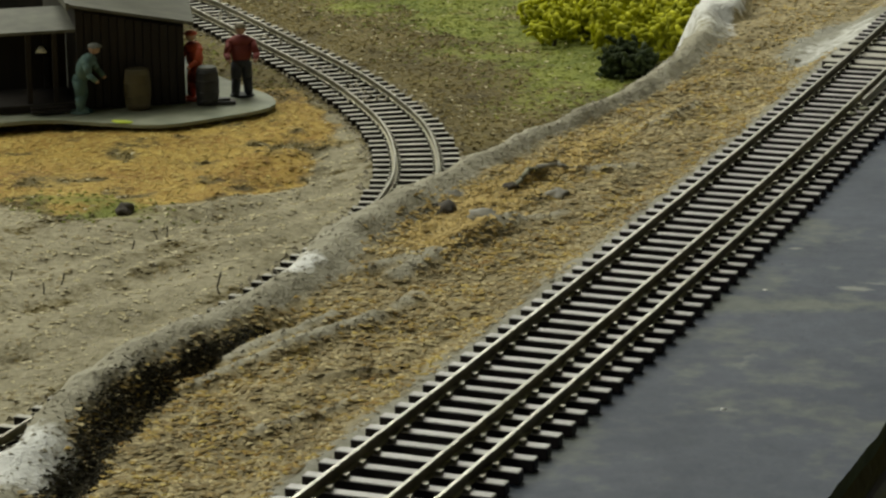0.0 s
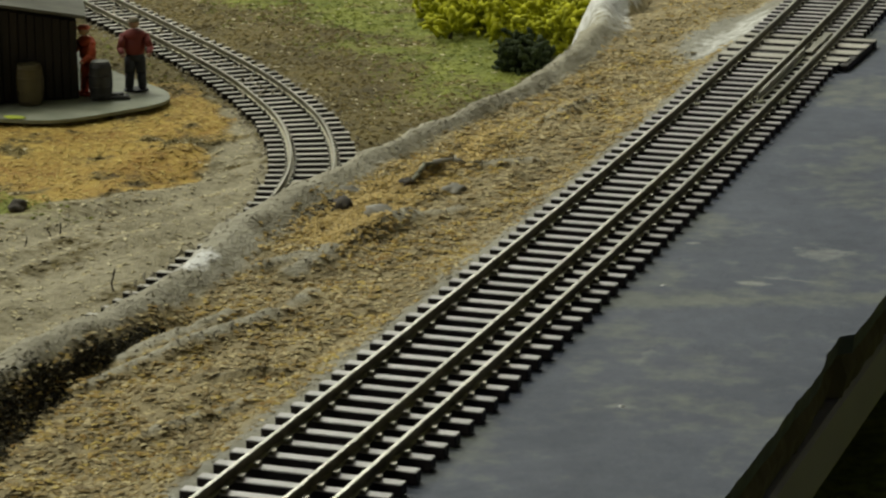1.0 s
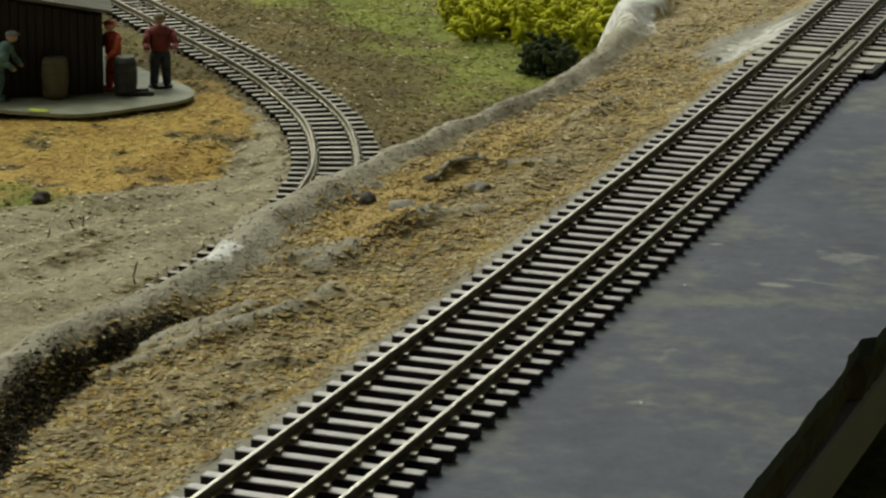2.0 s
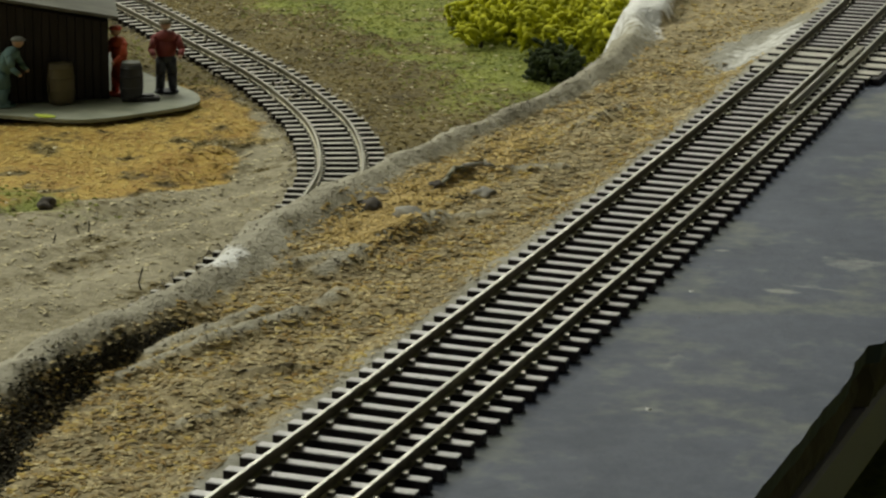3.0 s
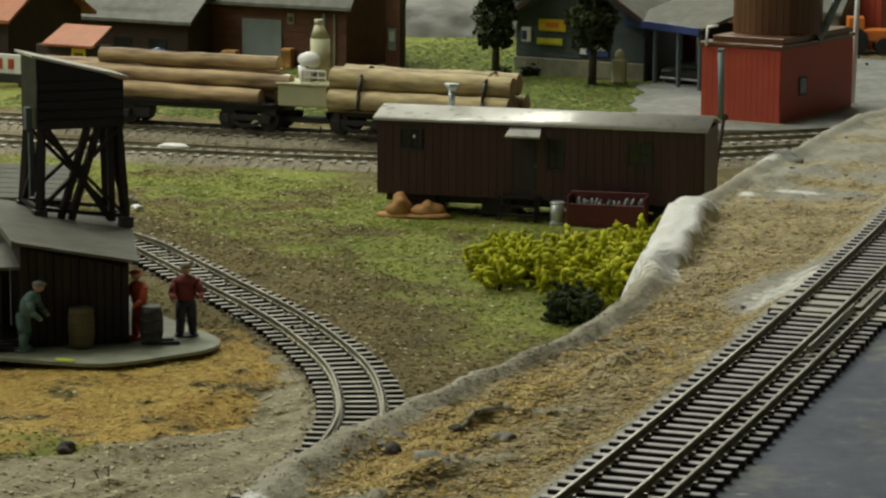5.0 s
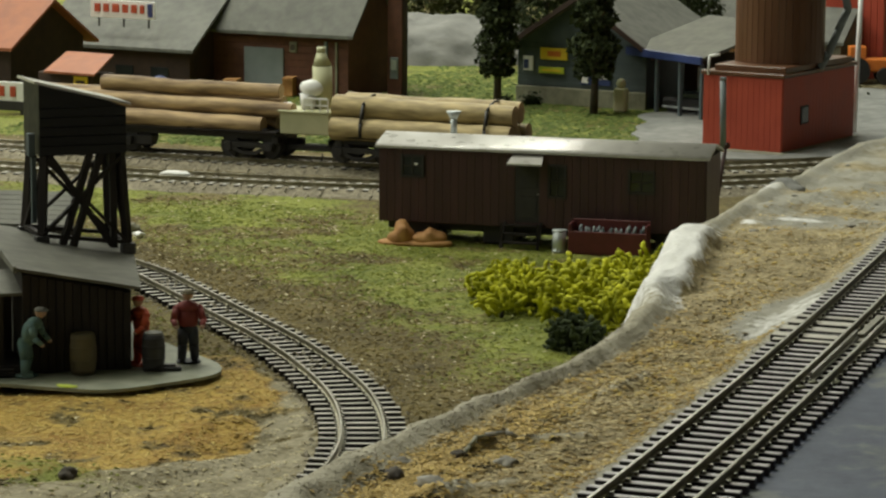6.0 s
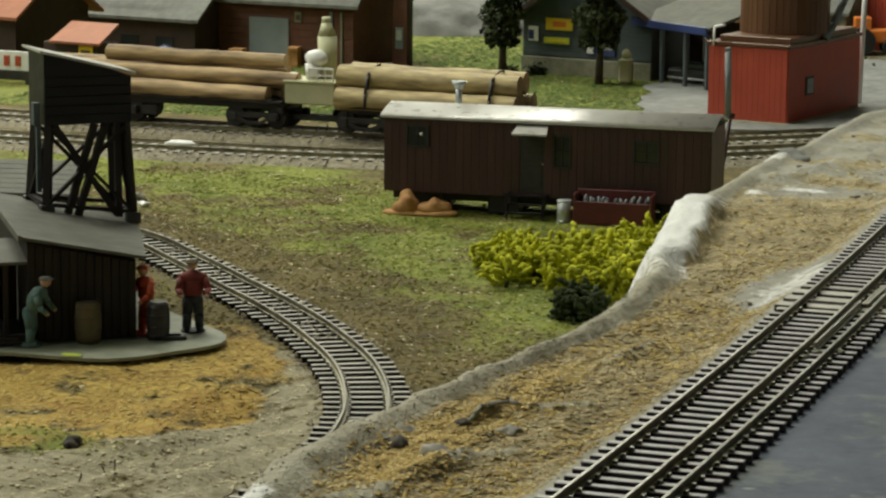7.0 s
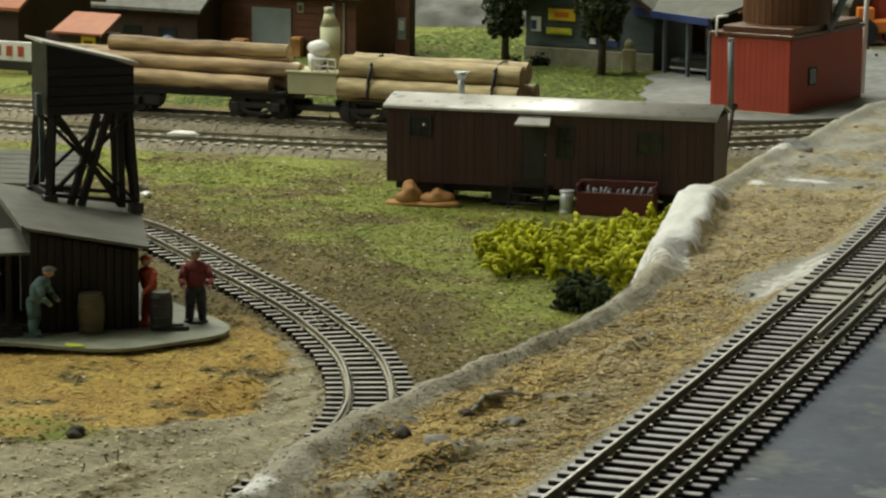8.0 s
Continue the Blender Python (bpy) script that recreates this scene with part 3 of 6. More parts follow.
def track(name, line, offsets, z, tie_len, tie_w, tie_h, tie_mat, rail_mat, label, jitter=0.12, centre=0.0, with_spikes=True, skip=(0, 0)):
    t = thing(name, 0, 0, 0, label=label, category="track")
    for o in offsets:
        bm = sweep(B(), line, o, RAIL, z)
        for f in bm.faces:
            f.material_index = 0 if f.calc_center_median().z > z + 1.55 else 1
        part("rail", bm, [rail_mat, M_RAILSIDE], t)
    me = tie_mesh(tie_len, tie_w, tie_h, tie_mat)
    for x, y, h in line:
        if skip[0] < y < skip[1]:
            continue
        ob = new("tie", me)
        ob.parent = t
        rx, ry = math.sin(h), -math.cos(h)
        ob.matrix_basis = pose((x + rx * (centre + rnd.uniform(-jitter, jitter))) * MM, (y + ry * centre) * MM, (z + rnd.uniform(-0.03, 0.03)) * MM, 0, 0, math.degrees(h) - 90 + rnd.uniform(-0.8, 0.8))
    if with_spikes:
        spikes(line, offsets, z, t)
    return t


PITCH = 5.33
main_line = []
s = 150.85 - 33 * PITCH
while s < 760:
    main_line.append((track_x(s), s, math.pi / 2 + s / TRACK_R))
    s += PITCH
main_track = track("dual_gauge_track", main_line, (4.85, 16.15, 22.15), 0.0, 27.0, 2.05, 1.8, M_TIE, M_RAIL, "dual gauge model track with three rails on dark ties", centre=13.5, skip=(303, 342))


def turnout_bits():
    """The start of the switch: wide ties, a throw bar, a check rail and pale glue."""
    x0 = track_x(306)
    sw = thing("track_switch", x0, 306, 0, 0, "track switch with wide pale-topped ties and a check rail", "switch")
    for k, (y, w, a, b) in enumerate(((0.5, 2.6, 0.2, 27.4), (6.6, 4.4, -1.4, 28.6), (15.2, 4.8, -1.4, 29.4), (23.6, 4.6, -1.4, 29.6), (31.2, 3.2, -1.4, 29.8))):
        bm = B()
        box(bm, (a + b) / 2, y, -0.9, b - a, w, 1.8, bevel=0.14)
        # sheen painted on the top faces here too
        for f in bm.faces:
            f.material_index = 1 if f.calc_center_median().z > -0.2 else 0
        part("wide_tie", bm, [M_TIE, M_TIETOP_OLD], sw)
    bm = B()
    box(bm, 28.4, 17.5, -1.1, 2.2, 33, 1.5, bevel=0.2)
    part("tie_strap", bm, M_TIE, sw)
    bm = B()
    box(bm, 12.5, 11.0, -0.9, 24, 1.2, 1.4)
    part("throw_bar", bm, M_TIE, sw)
    line = [(18.3 + track_x(262 + 4 * i) - x0, -44 + 4 * i, math.pi / 2 + (262 + 4 * i) / TRACK_R) for i in range(14)]
    part("check_rail", sweep(B(), line, 0, [(a * 0.75, b) for a, b in RAIL], 0.02), M_RAIL, sw)
    bm = B()
    slab(bm, [(18.2, 8, 0.9), (19.6, 8, 0.9), (18.9, 34, 0.9), (17.2, 34, 0.9)], 0.85)
    part("frog", bm, M_RAIL_OLD, sw, "bright worn metal frog")
    for n, (x, y, r) in enumerate(((19.2, -52, 1.3), (20.6, -46, 1.0), (23.4, -45, 1.5), (25.0, -44, 1.2), (8.6, -52, 0.8))):
        bm = B()
        ball(bm, (x, y, 0.15), r, 2, (1, 1.5, 0.4), 0.6)
        part("glue_blob", bm, M_STONEBASE, sw, "dried pale glue")


turnout_bits()

curve_track = track("narrow_gauge_track", CURVE, (-5.65, 5.65), Z_LOW + 2.2, 23.4, 1.75, 1.9, M_TIE_OLD, M_RAIL_OLD, "curved narrow gauge track with worn rails on dark ties with pale tops", jitter=0.5)


def ballast(name, pts, z0, w):
    line = spline(pts, 9)
    bm = B()
    prof = [(-w, 0), (-w * 0.62, 3.15), (w * 0.62, 3.15), (w, 0), (w, -1.5), (-w, -1.5)]
    sweep(bm, line, 0, prof, z0)
    return tagged(part(name, bm, M_BALLAST), "raised bed of grey brown track ballast", kind="structure")


# Added dark sheet: its colour stands in for shade between the curve ties.
gap_bed = sweep(B(), CURVE, 0, [(-9.5, 0), (-8.5, 0.9), (8.5, 0.9), (9.5, 0), (9.5, -1.5), (-9.5, -1.5)], Z_LOW)
tagged(part("tie_gap_bed", gap_bed, M_TIE_GAP), "thin dark bed, painted shade between the ties of the curve", kind="structure")


for pts, nm in ((BACK_A, "siding_track"), (BACK_B, "main_back_track")):
    ballast("ballast_bed", pts, Z_LOW - 0.5, 22)
    track(nm, spline(pts, 6.0), (-8.65, 8.65), Z_LOW + 3.0, 29, 2.6, 1.6, M_TIE_OLD, M_RAIL_OLD, "straight model track on grey ballast behind the meadow", jitter=0.3, with_spikes=False)

# ---- loose scatter on the land ----


def scatter():
    r = random.Random(3)
    spots = []
    while len(spots) < 22000:
        y = r.uniform(-10, 330) if r.random() < 0.8 else r.uniform(330, 620)
        cx = crest_x(y)
        x = r.uniform(cx + 2, track_x(y) - 3)
        p, m, w = strip_zone(x, y)
        if max(m * 1.1, p * 1.25, w * 1.6) < r.random():
            spots.append((x, y, strip_h(x, y)))
    flakes("brown_sawdust", spots[::4], 1.3, 0.16, M_CHIP_BROWN, None, 0.05, "brown and rust wood crumbs among the sawdust", "sawdust")
    gold = [p for i, p in enumerate(spots) if i % 4 == 1 and nz(p[0], p[1], 14, 2) > -0.1]
    flakes("golden_sawdust", gold, 1.3, 0.2, M_CHIP_ORANGE, None, 0.05, "golden wood shavings among the tan sawdust", "sawdust")
    spots = [p for i, p in enumerate(spots) if i % 4 > 1]
    flakes("sawdust", spots, 1.2, 0.18, M_CHIP, None, -0.02, "tan and golden sawdust flakes strewn on the embankment", "sawdust")
    spots = []
    while len(spots) < 2200:
        y = r.uniform(-20, 330)
        cx = crest_x(y)
        x = r.uniform(cx - 2, track_x(y) - 1)
        p, m, w = strip_zone(x, y)
        if max(m, p) > 0.45:
            spots.append((x, y, strip_h(x, y)))
    flakes("grit", spots, 0.6, 0.4, M_STONE_GREY, None, -0.1, "fine grey grit on plaster and beside the ties", "grit")
    spots = []
    while len(spots) < 7000:
        x, y = r.uniform(-300, -140), r.uniform(285, 440)
        g, o, _p = low_zone(x, y)
        if g < 0.35 and o > 0.3 + 0.5 * r.random():
            spots.append((x, y, low_h(x, y)))
    flakes("orange_sawdust", spots, 1.25, 0.2, M_CHIP_ORANGE, None, 0.0, "orange and rust sawdust flakes round the shed", "sawdust")
    green, brown, grey, lawn = [], [], [], []
    for _ in range(120000):
        if r.random() < 0.75:
            x, y = r.uniform(-430, -60), r.uniform(110, 740)
        else:
            x, y = r.uniform(-560, -150), r.uniform(540, 1250)
        if 755 < y < 900:
            continue
        if near_curve(x, y)[1] < 14:
            continue
        g, o, p = low_zone(x, y)
        h = low_h(x, y)
        if g > r.random() * 0.8:
            (lawn if y > 900 else green).append((x, y, h))
        elif p > 0.4:
            grey.append((x, y, h))
        elif o < 0.4 and g < 0.55:
            brown.append((x, y, h))
    flakes("turf", green, 1.3, 0.36, M_TURF, None, -0.2, "green and yellow turf crumbs of the meadow", "turf")
    flakes("brown_turf", brown, 1.5, 0.36, M_TURF_BROWN, None, -0.2, "brown earth crumbs beside the curved track", "turf")
    while len(lawn) < 16000:
        x, y = r.uniform(-470, -230), r.uniform(905, 1330)
        if low_zone(x, y)[0] > 0.3:
            lawn.append((x, y, low_h(x, y)))
    flakes("lawn_turf", lawn, 3.0, 0.25, M_LAWN, None, -0.2, "dark green lawn turf between the houses", "turf")
    straw = [p for p in brown if r.random() < 0.10] + [p for p in green if r.random() < 0.03] + [p for p in grey if r.random() < 0.25]
    tan = [p for p in grey if nz(p[0] * 0.7 + p[1] * 0.3, p[1] * 0.6, 14, 6) + 0.3 * r.random() > 0.28]
    flakes("straw", straw, 1.4, 0.2, M_STRAW, None, 0.0, "pale dry straw crumbs strewn over the meadow", "straw")
    flakes("tan_crumbs", tan[::2], 1.3, 0.2, M_EARTH, None, -0.1, "tan earth crumbs in the folds of bare plaster", "earth")
    flakes("plaster_grit", grey, 0.8, 0.25, M_STONE_GREY, None, -0.2, "pale grit on bare plaster", "grit")
    spots = []
    for x, y, h in CURVE:
        for _ in range(7):
            o = r.uniform(10.5, 15) * r.choice((-1, 1))
            a = r.uniform(-3, 3)
            spots.append((x + math.sin(h) * o + math.cos(h) * a, y - math.cos(h) * o + math.sin(h) * a, Z_LOW + 0.2 + r.uniform(0, 0.6)))
    for x, y, h in spline(PATH, 1.2):
        k = clamp(1.2 * nz(x, y, 26, 3) + 0.25) if 425 < y < 560 else 0.0
        for _ in range(6):
            if r.random() < k:
                o = r.uniform(-9, 9)
                spots.append((x + math.sin(h) * o, y - math.cos(h) * o, Z_LOW + 2.0))
    for pts in (BACK_A, BACK_B):
        for x, y, h in spline(pts, 5):
            for _ in range(20):
                o = r.uniform(-24, 24)
                spots.append((x + math.sin(h) * o, y - math.cos(h) * o, Z_LOW - 0.4 + 3.15 * clamp((22 - abs(o)) / 9)))
    flakes("ballast_stones", spots, 1.2, 0.7, M_STONE_GREY, None, 0.0, "small grey brown ballast stones between the ties", "ballast")


scatter()

# ---- the shed with its tower ----
SU, SV, SF = Vector((0.8, 0.6)), Vector((-0.6, 0.8)), Vector((-217.3, 399.7))
PLATE_Z = -41.9


def platform():
    pts = [(-330, 330), (-285, 345), (-262, 356), (-244, 366), (-227, 368.5), (-211, 372.5), (-200, 386), (-194, 398), (-193, 408), (-199, 418), (-210, 427), (-222, 436), (-240, 452), (-275, 490), (-330, 500), (-390, 440)]
    line = spline(pts + [pts[0]], 3)
    bm = B()
    lo, hi = [], []
    for x, y, _ in line[:-1]:
        lift = 0.5 * nz(x, y, 22, 5) + 0.2
        lo.append(bm.verts.new((x, y, PLATE_Z - 1.0 + lift)))
        hi.append(bm.verts.new((x, y, PLATE_Z + lift)))
    n = len(lo)
    bm.faces.new(hi)
    bm.faces.new(lo[::-1])
    for i in range(n):
        bm.faces.new((lo[i], lo[(i + 1) % n], hi[(i + 1) % n], hi[i]))
    bmesh.ops.recalc_face_normals(bm, faces=bm.faces)
    p = thing("platform", 0, 0, 0, label="thin grey green card platform with a curled rim", category="platform")
    part("sheet", bm, M_PLATE, p)
    bm = B()
    for x, y, s in ((-223, 371, 2.6),):
        ball(bm, (x, y, PLATE_Z + 0.3), s, 2, (1.3, 0.7, 0.12), 0.5)
    part("moss_patch", bm, M_LIME, p, "yellow green moss patch")


platform()


def shed():
    s = thing("shed", SF.x, SF.y, PLATE_Z + 0.3, math.degrees(math.atan2(SU.y, SU.x)), "dark stained wooden shed with a grey mono-pitch roof", "shed")
    z0 = PLATE_Z + 0.3

    def Z(z):
        return z - z0
    # local: x along the front to the east end (0), y to the back
    bm = B()
    slab(bm, [(0, 0.6, Z(-18.8)), (10, 82, Z(-19.8)), (-30, 82, Z(-11.8)), (-31, 0.6, Z(-12.2))], 1.0)
    for a, b, ha, hb in (((-31, 0.6), (0, 0.6), Z(-12.2), Z(-18.8)), ((0, 0.6), (10, 82), Z(-18.8), Z(-19.8)), ((10, 82), (-30, 82), Z(-19.8), Z(-11.8)), ((-30, 82), (-31, 0.6), Z(-11.8), Z(-12.2))):
        vs = [bm.verts.new((*a, 0)), bm.verts.new((*b, 0)), bm.verts.new((*b, hb)), bm.verts.new((*a, ha))]
        bm.faces.new(vs)
    bmesh.ops.recalc_face_normals(bm, faces=bm.faces)
    part("wall", bm, M_DARKWOOD, s)
    for i in range(13):
        x = -30 + i * 2.4
        h = Z(-12.2) + (x + 31) / 31 * (-6.6)
        bm = B()
        box(bm, x, 0.15, h / 2 - 0.2, 2.15, 0.7, h - 0.6, bevel=0.12)
        part("board", bm, M_DARKWOOD, s)
    bm = B()
    slab(bm, [(2.6, -1.8, Z(-17.6)), (15, 84, Z(-19.2)), (-32, 84, Z(-10.2)), (-33.5, -1.8, Z(-10.6))], 0.9)
    part("roof", bm, M_SHEDROOF, s)
    bm = B()
    beam(bm, (-33.4, -2.2, Z(-11.2)), (-32.2, 84, Z(-10.8)), 0.9, 2.0)
    part("barge_board", bm, M_SHEDROOF, s)
    # the porch
    bm = B()
    slab(bm, [(-30.8, 1, Z(-18.3)), (-30.8, 26, Z(-15.5)), (-62, 26, Z(-15.5)), (-62, 1, Z(-18.3))], 0.9)
    part("porch_roof", bm, M_SHEDROOF, s)
    for x, y in ((-37, 2.5), (-44.5, 2.5), (-58, 2.5), (-37, 23)):
        bm = B()
        box(bm, x, y, Z(-18.8) / 2 + 0.6, 1.5, 1.5, Z(-18.8) - 1.2, bevel=0.1)
        part("porch_post", bm, M_DARKWOOD, s)
    bm = B()
    box(bm, -46, 12, 1.2, 30, 24, 2.4, bevel=0.2)
    part("porch_floor", bm, M_DARKWOOD, s)
    for k in range(2):
        bm = B()
        box(bm, -39.5, -1.8 - 1.2 * k, 1.6 - 0.8 * k, 11, 2.2, 0.8, bevel=0.1)
        part("step", bm, M_DARKWOOD, s)
    bm = B()
    box(bm, -46, 24.5, 11, 30, 1.0, 22, bevel=0.1)
    part("porch_back_wall", bm, M_DARKWOOD, s)
    bm = B()
    rod(bm, (-40.5, 5, 16.5), (-40.5, 5, 18.2), 1.7, 0.6, 12)
    part("porch_lamp", bm, M_WHITE, s, "white enamel lamp shade")


shed()


def coal_tower():
    tw = thing("timber_tower", -264.2, 454.8, -17.5, 44, "dark wooden bin tower on braced timber legs", "tower")
    z0 = -17.5
    lo, hi = 12.6 - z0, 34.5 - z0
    bm = B()
    w, d = 13.7, 8.8
    vs = [bm.verts.new(p) for p in ((-w, -d, lo), (w, -d, lo), (w, d, lo), (-w, d, lo), (-w, -d, hi), (w, -d, hi - 7.6), (w, d, hi - 7.6), (-w, d, hi))]
    for q in ((0, 1, 5, 4), (1, 2, 6, 5), (2, 3, 7, 6), (3, 0, 4, 7), (0, 3, 2, 1)):
        bm.faces.new([vs[i] for i in q])
    bmesh.ops.recalc_face_normals(bm, faces=bm.faces)
    part("bin", bm, M_BIN, tw)
    for k in range(5):
        bm = B()
        z = lo + 1.6 + k * 2.9
        box(bm, 0, -d - 0.2, z, 2 * w - 0.2, 0.5, 2.6, bevel=0.12)
        part("plank", bm, M_BIN, tw)
    bm = B()
    slab(bm, [(-w - 1.6, -d - 1.4, hi + 1.2), (w + 1.2, -d - 1.4, hi - 6.3), (w + 1.2, d + 1.4, hi - 6.3), (-w - 1.6, d + 1.4, hi + 1.2)], 0.8)
    part("bin_roof", bm, M_CARROOF, tw, "pale grey sloping roof sheet")
    foot = {(-1, -1): -14.4 - z0, (1, -1): -18.0 - z0, (-1, 1): -14.2 - z0, (1, 1): -17.8 - z0}
    legs = {}
    for sx in (-1, 1):
        for sy in (-1, 1):
            top, bot = Vector((sx * 12, sy * 7.6, lo)), Vector((sx * 13.6, sy * 9.8, foot[sx, sy]))
            legs[sx, sy] = (top, bot)
            bm = B()
            beam(bm, bot, top, 2.3)
            part("leg", bm, M_DARKWOOD, tw)
            bm = B()
            box(bm, bot.x, bot.y, bot.z + 1.2, 4.2, 3.6, 3.4, bevel=0.2)
            part("footing", bm, M_BLACK, tw)
    for x, u in ((2.2, -7.5), (5.6, -4.0), (-10.5, 8.5)):
        bm = B()
        beam(bm, (u, -10.2, -15.6 - z0), (x, -8.2, lo), 1.9)
        part("diagonal_strut", bm, M_DARKWOOD, tw)
    bm = B()
    beam(bm, (9.2, -9.8, -16.4 - z0), (9.4, -7.6, lo), 2.0)
    part("leg", bm, M_DARKWOOD, tw)
    for a, b in (((-1, -1), (1, -1)), ((-1, 1), (1, 1)), ((-1, -1), (-1, 1)), ((1, -1), (1, 1))):
        for p, q in ((legs[a][0], legs[b][1]), (legs[b][0], legs[a][1])):
            bm = B()
            beam(bm, p + Vector((0, -0.8, -1)), q + Vector((0, -0.8, 3)), 1.5, 1.0)
            part("brace", bm, M_DARKWOOD, tw)
        bm = B()
        beam(bm, legs[a][1] + Vector((0, 0, 3)), legs[b][1] + Vector((0, 0, 3)), 1.6, 1.2)
        part("sill_beam", bm, M_DARKWOOD, tw)
    bm = B()
    beam(bm, (-w - 1.2, -6, -8 - z0), (-w - 1.2, -6, 12 - z0), 1.4)
    box(bm, -w - 2, -6, 16 - z0, 2.0, 3, 7, bevel=0.2)
    part("chute", bm, M_BLUEGREY, tw, "blue grey metal chute")


coal_tower()


def lean_to():
    t = thing("store_shed", -332, 516, Z_LOW, 14, "low wooden store with a pale grey plank roof", "shed")
    bm = B()
    box(bm, 0, 0, 12, 56, 26, 24, bevel=0.2)
    part("wall", bm, M_DARKWOOD, t)
    for k in range(7):
        bm = B()
        y0, y1 = -16 + k * 5, -16 + (k + 1) * 5 - 0.25
        slab(bm, [(-32, y0, 25.2 + k * 0.9), (32, y0, 25.2 + k * 0.9), (32, y1, 26.0 + k * 0.9), (-32, y1, 26.0 + k * 0.9)], 0.9)
        part("roof_plank", bm, M_SHEDROOF, t)


lean_to()


def barrel(name, x, y, z, r, h, m, label, lid=None):
    b = thing(name, x, y, z, 0, label, "barrel")
    bm = B()
    n, rings = 16, []
    for k in range(7):
        t = k / 6
        rr = r * (0.86 + 0.14 * math.sin(math.pi * t))
        rings.append([bm.verts.new((rr * math.cos(6.2832 * i / n), rr * math.sin(6.2832 * i / n), h * t)) for i in range(n)])
    for a, c in zip(rings, rings[1:]):
        for i in range(n):
            bm.faces.new((a[i], a[(i + 1) % n], c[(i + 1) % n], c[i])).smooth = True
    bm.faces.new(rings[0][::-1])
    bm.faces.new(rings[-1])
    part("barrel_wall", bm, m, b)
    for t in (0.12, 0.34, 0.66, 0.88):
        bm = B()
        rr = r * (0.865 + 0.14 * math.sin(math.pi * t)) + 0.08
        rod(bm, (0, 0, h * t - 0.3), (0, 0, h * t + 0.3), rr, rr, 16)
        part("hoop", bm, M_BLACK if lid else m, b)
    if lid:
        bm = B()
        rod(bm, (0, 0, h + 0.02), (0, 0, h + 0.5), r * 0.8, r * 0.78, 14)
        part("lid", bm, lid, b)
    return b


barrel("barrel", -227, 388.5, PLATE_Z + 0.4, 3.9, 11.5, M_BARREL, "olive brown wooden barrel standing before the shed")
barrel("oil_drum", -211, 401.0, PLATE_Z + 0.4, 3.4, 10.4, M_BLACK, "black oil drum with a pale lid on the platform", M_ROOFGREY)


def figurine(name, x, y, rz, top, legs, hat, lean, label, height=19.5, seated=False, arm=0.0):
    """A painted miniature as one plain mesh."""
    k = height / 20.0
    bm = B()
    hip = Vector((0, 0, 9.6))
    chest = hip + Vector((math.sin(lean) * 6.2, 0, math.cos(lean) * 6.2))
    for s in (-1, 1):
        knee = Vector((0.5 + (3.0 if seated else 0), s * 1.35, 5.0 if not seated else 7))
        ft = Vector((-0.5 * s if not seated else 3.2, s * 1.6, 0.7))
        rod(bm, hip + Vector((0, s * 1.1, 0)), knee, 1.45, 1.2, 10, mi=1)
        rod(bm, knee, ft, 1.2, 1.0, 10, mi=1)
        ball(bm, ft + Vector((0.7, 0, -0.05)), 1.0, 1, (1.6, 0.9, 0.7), mi=1)
        sh = chest + Vector((0, s * 2.7, -0.3))
        el = sh + Vector((1.0 + 2 * arm, s * 0.9, -3.2))
        wr = el + Vector((1.8 + 1.5 * arm, -s * 0.5, -2.0 + 2.0 * arm))
        rod(bm, sh, el, 0.95, 0.85, 8, mi=0)
        rod(bm, el, wr, 0.85, 0.65, 8, mi=0)
        ball(bm, wr, 0.7, 1, mi=2)
        ball(bm, sh, 1.15, 1, mi=0)
    ball(bm, hip, 2.1, 2, (0.85, 1.1, 0.9), mi=1)
    ball(bm, (hip + chest) / 2, 2.6, 2, (0.75, 1.05, 1.45), mi=0)
    ball(bm, chest, 2.5, 2, (0.8, 1.15, 0.8), mi=0)
    head = chest + Vector((math.sin(lean) * 3.2 + 0.3, 0, 3.2 * math.cos(lean) + 0.4))
    ball(bm, head, 1.45, 2, (1, 0.9, 1.15), mi=2)
    ball(bm, head + Vector((0, 0, 0.75)), 1.5, 2, (1.1, 1.0, 0.6), mi=3)
    rod(bm, head + Vector((0.2, 0, 0.55)), head + Vector((0.2, 0, 0.8)), 1.9, 1.7, 12, mi=3)
    rod(bm, (0.2, 0, 0.0), (0.2, 0, 0.35), 3.0, 2.9, 14, mi=1)
    bmesh.ops.scale(bm, vec=(k * 1.18, k * 1.18, k), verts=bm.verts)
    ob = part(name, bm, [top, legs, M_SKIN, hat])
    ob.matrix_basis = pose(x * MM, y * MM, (PLATE_Z + 0.35) * MM, 0, 0, rz)
    return tagged(ob, label, "figurine", "painted miniatures by the shed")


figurine("figurine", -240.5, 379.0, 12, M_TEAL, M_TEAL, M_ROOFGREY, 0.42, "stooping painted miniature in teal work clothes", 19.8)
figurine("figurine", -207.0, 415.5, -60, M_REDCLOTH, M_DARKCLOTH, M_BARREL, 0.05, "standing painted miniature in a red shirt and dark trousers", 20.5, arm=0.3)
figurine("figurine", -217.0, 406.0, 240, M_ORANGECLOTH, M_ORANGECLOTH, M_ORANGECLOTH, 0.1, "painted miniature in orange overalls behind a drum", 19.5, arm=0.2)
bm = B()
box(bm, 0, 0, 0.5, 11, 3.6, 1.0, bevel=0.2)
box(bm, 1.5, 0.3, 1.3, 5, 2.2, 0.7, bevel=0.2)
ob = part("plank", bm, M_BLACK)
ob.matrix_basis = pose(-0.2085, 0.4015, (PLATE_Z + 0.35) * MM, 0, 0, 30)
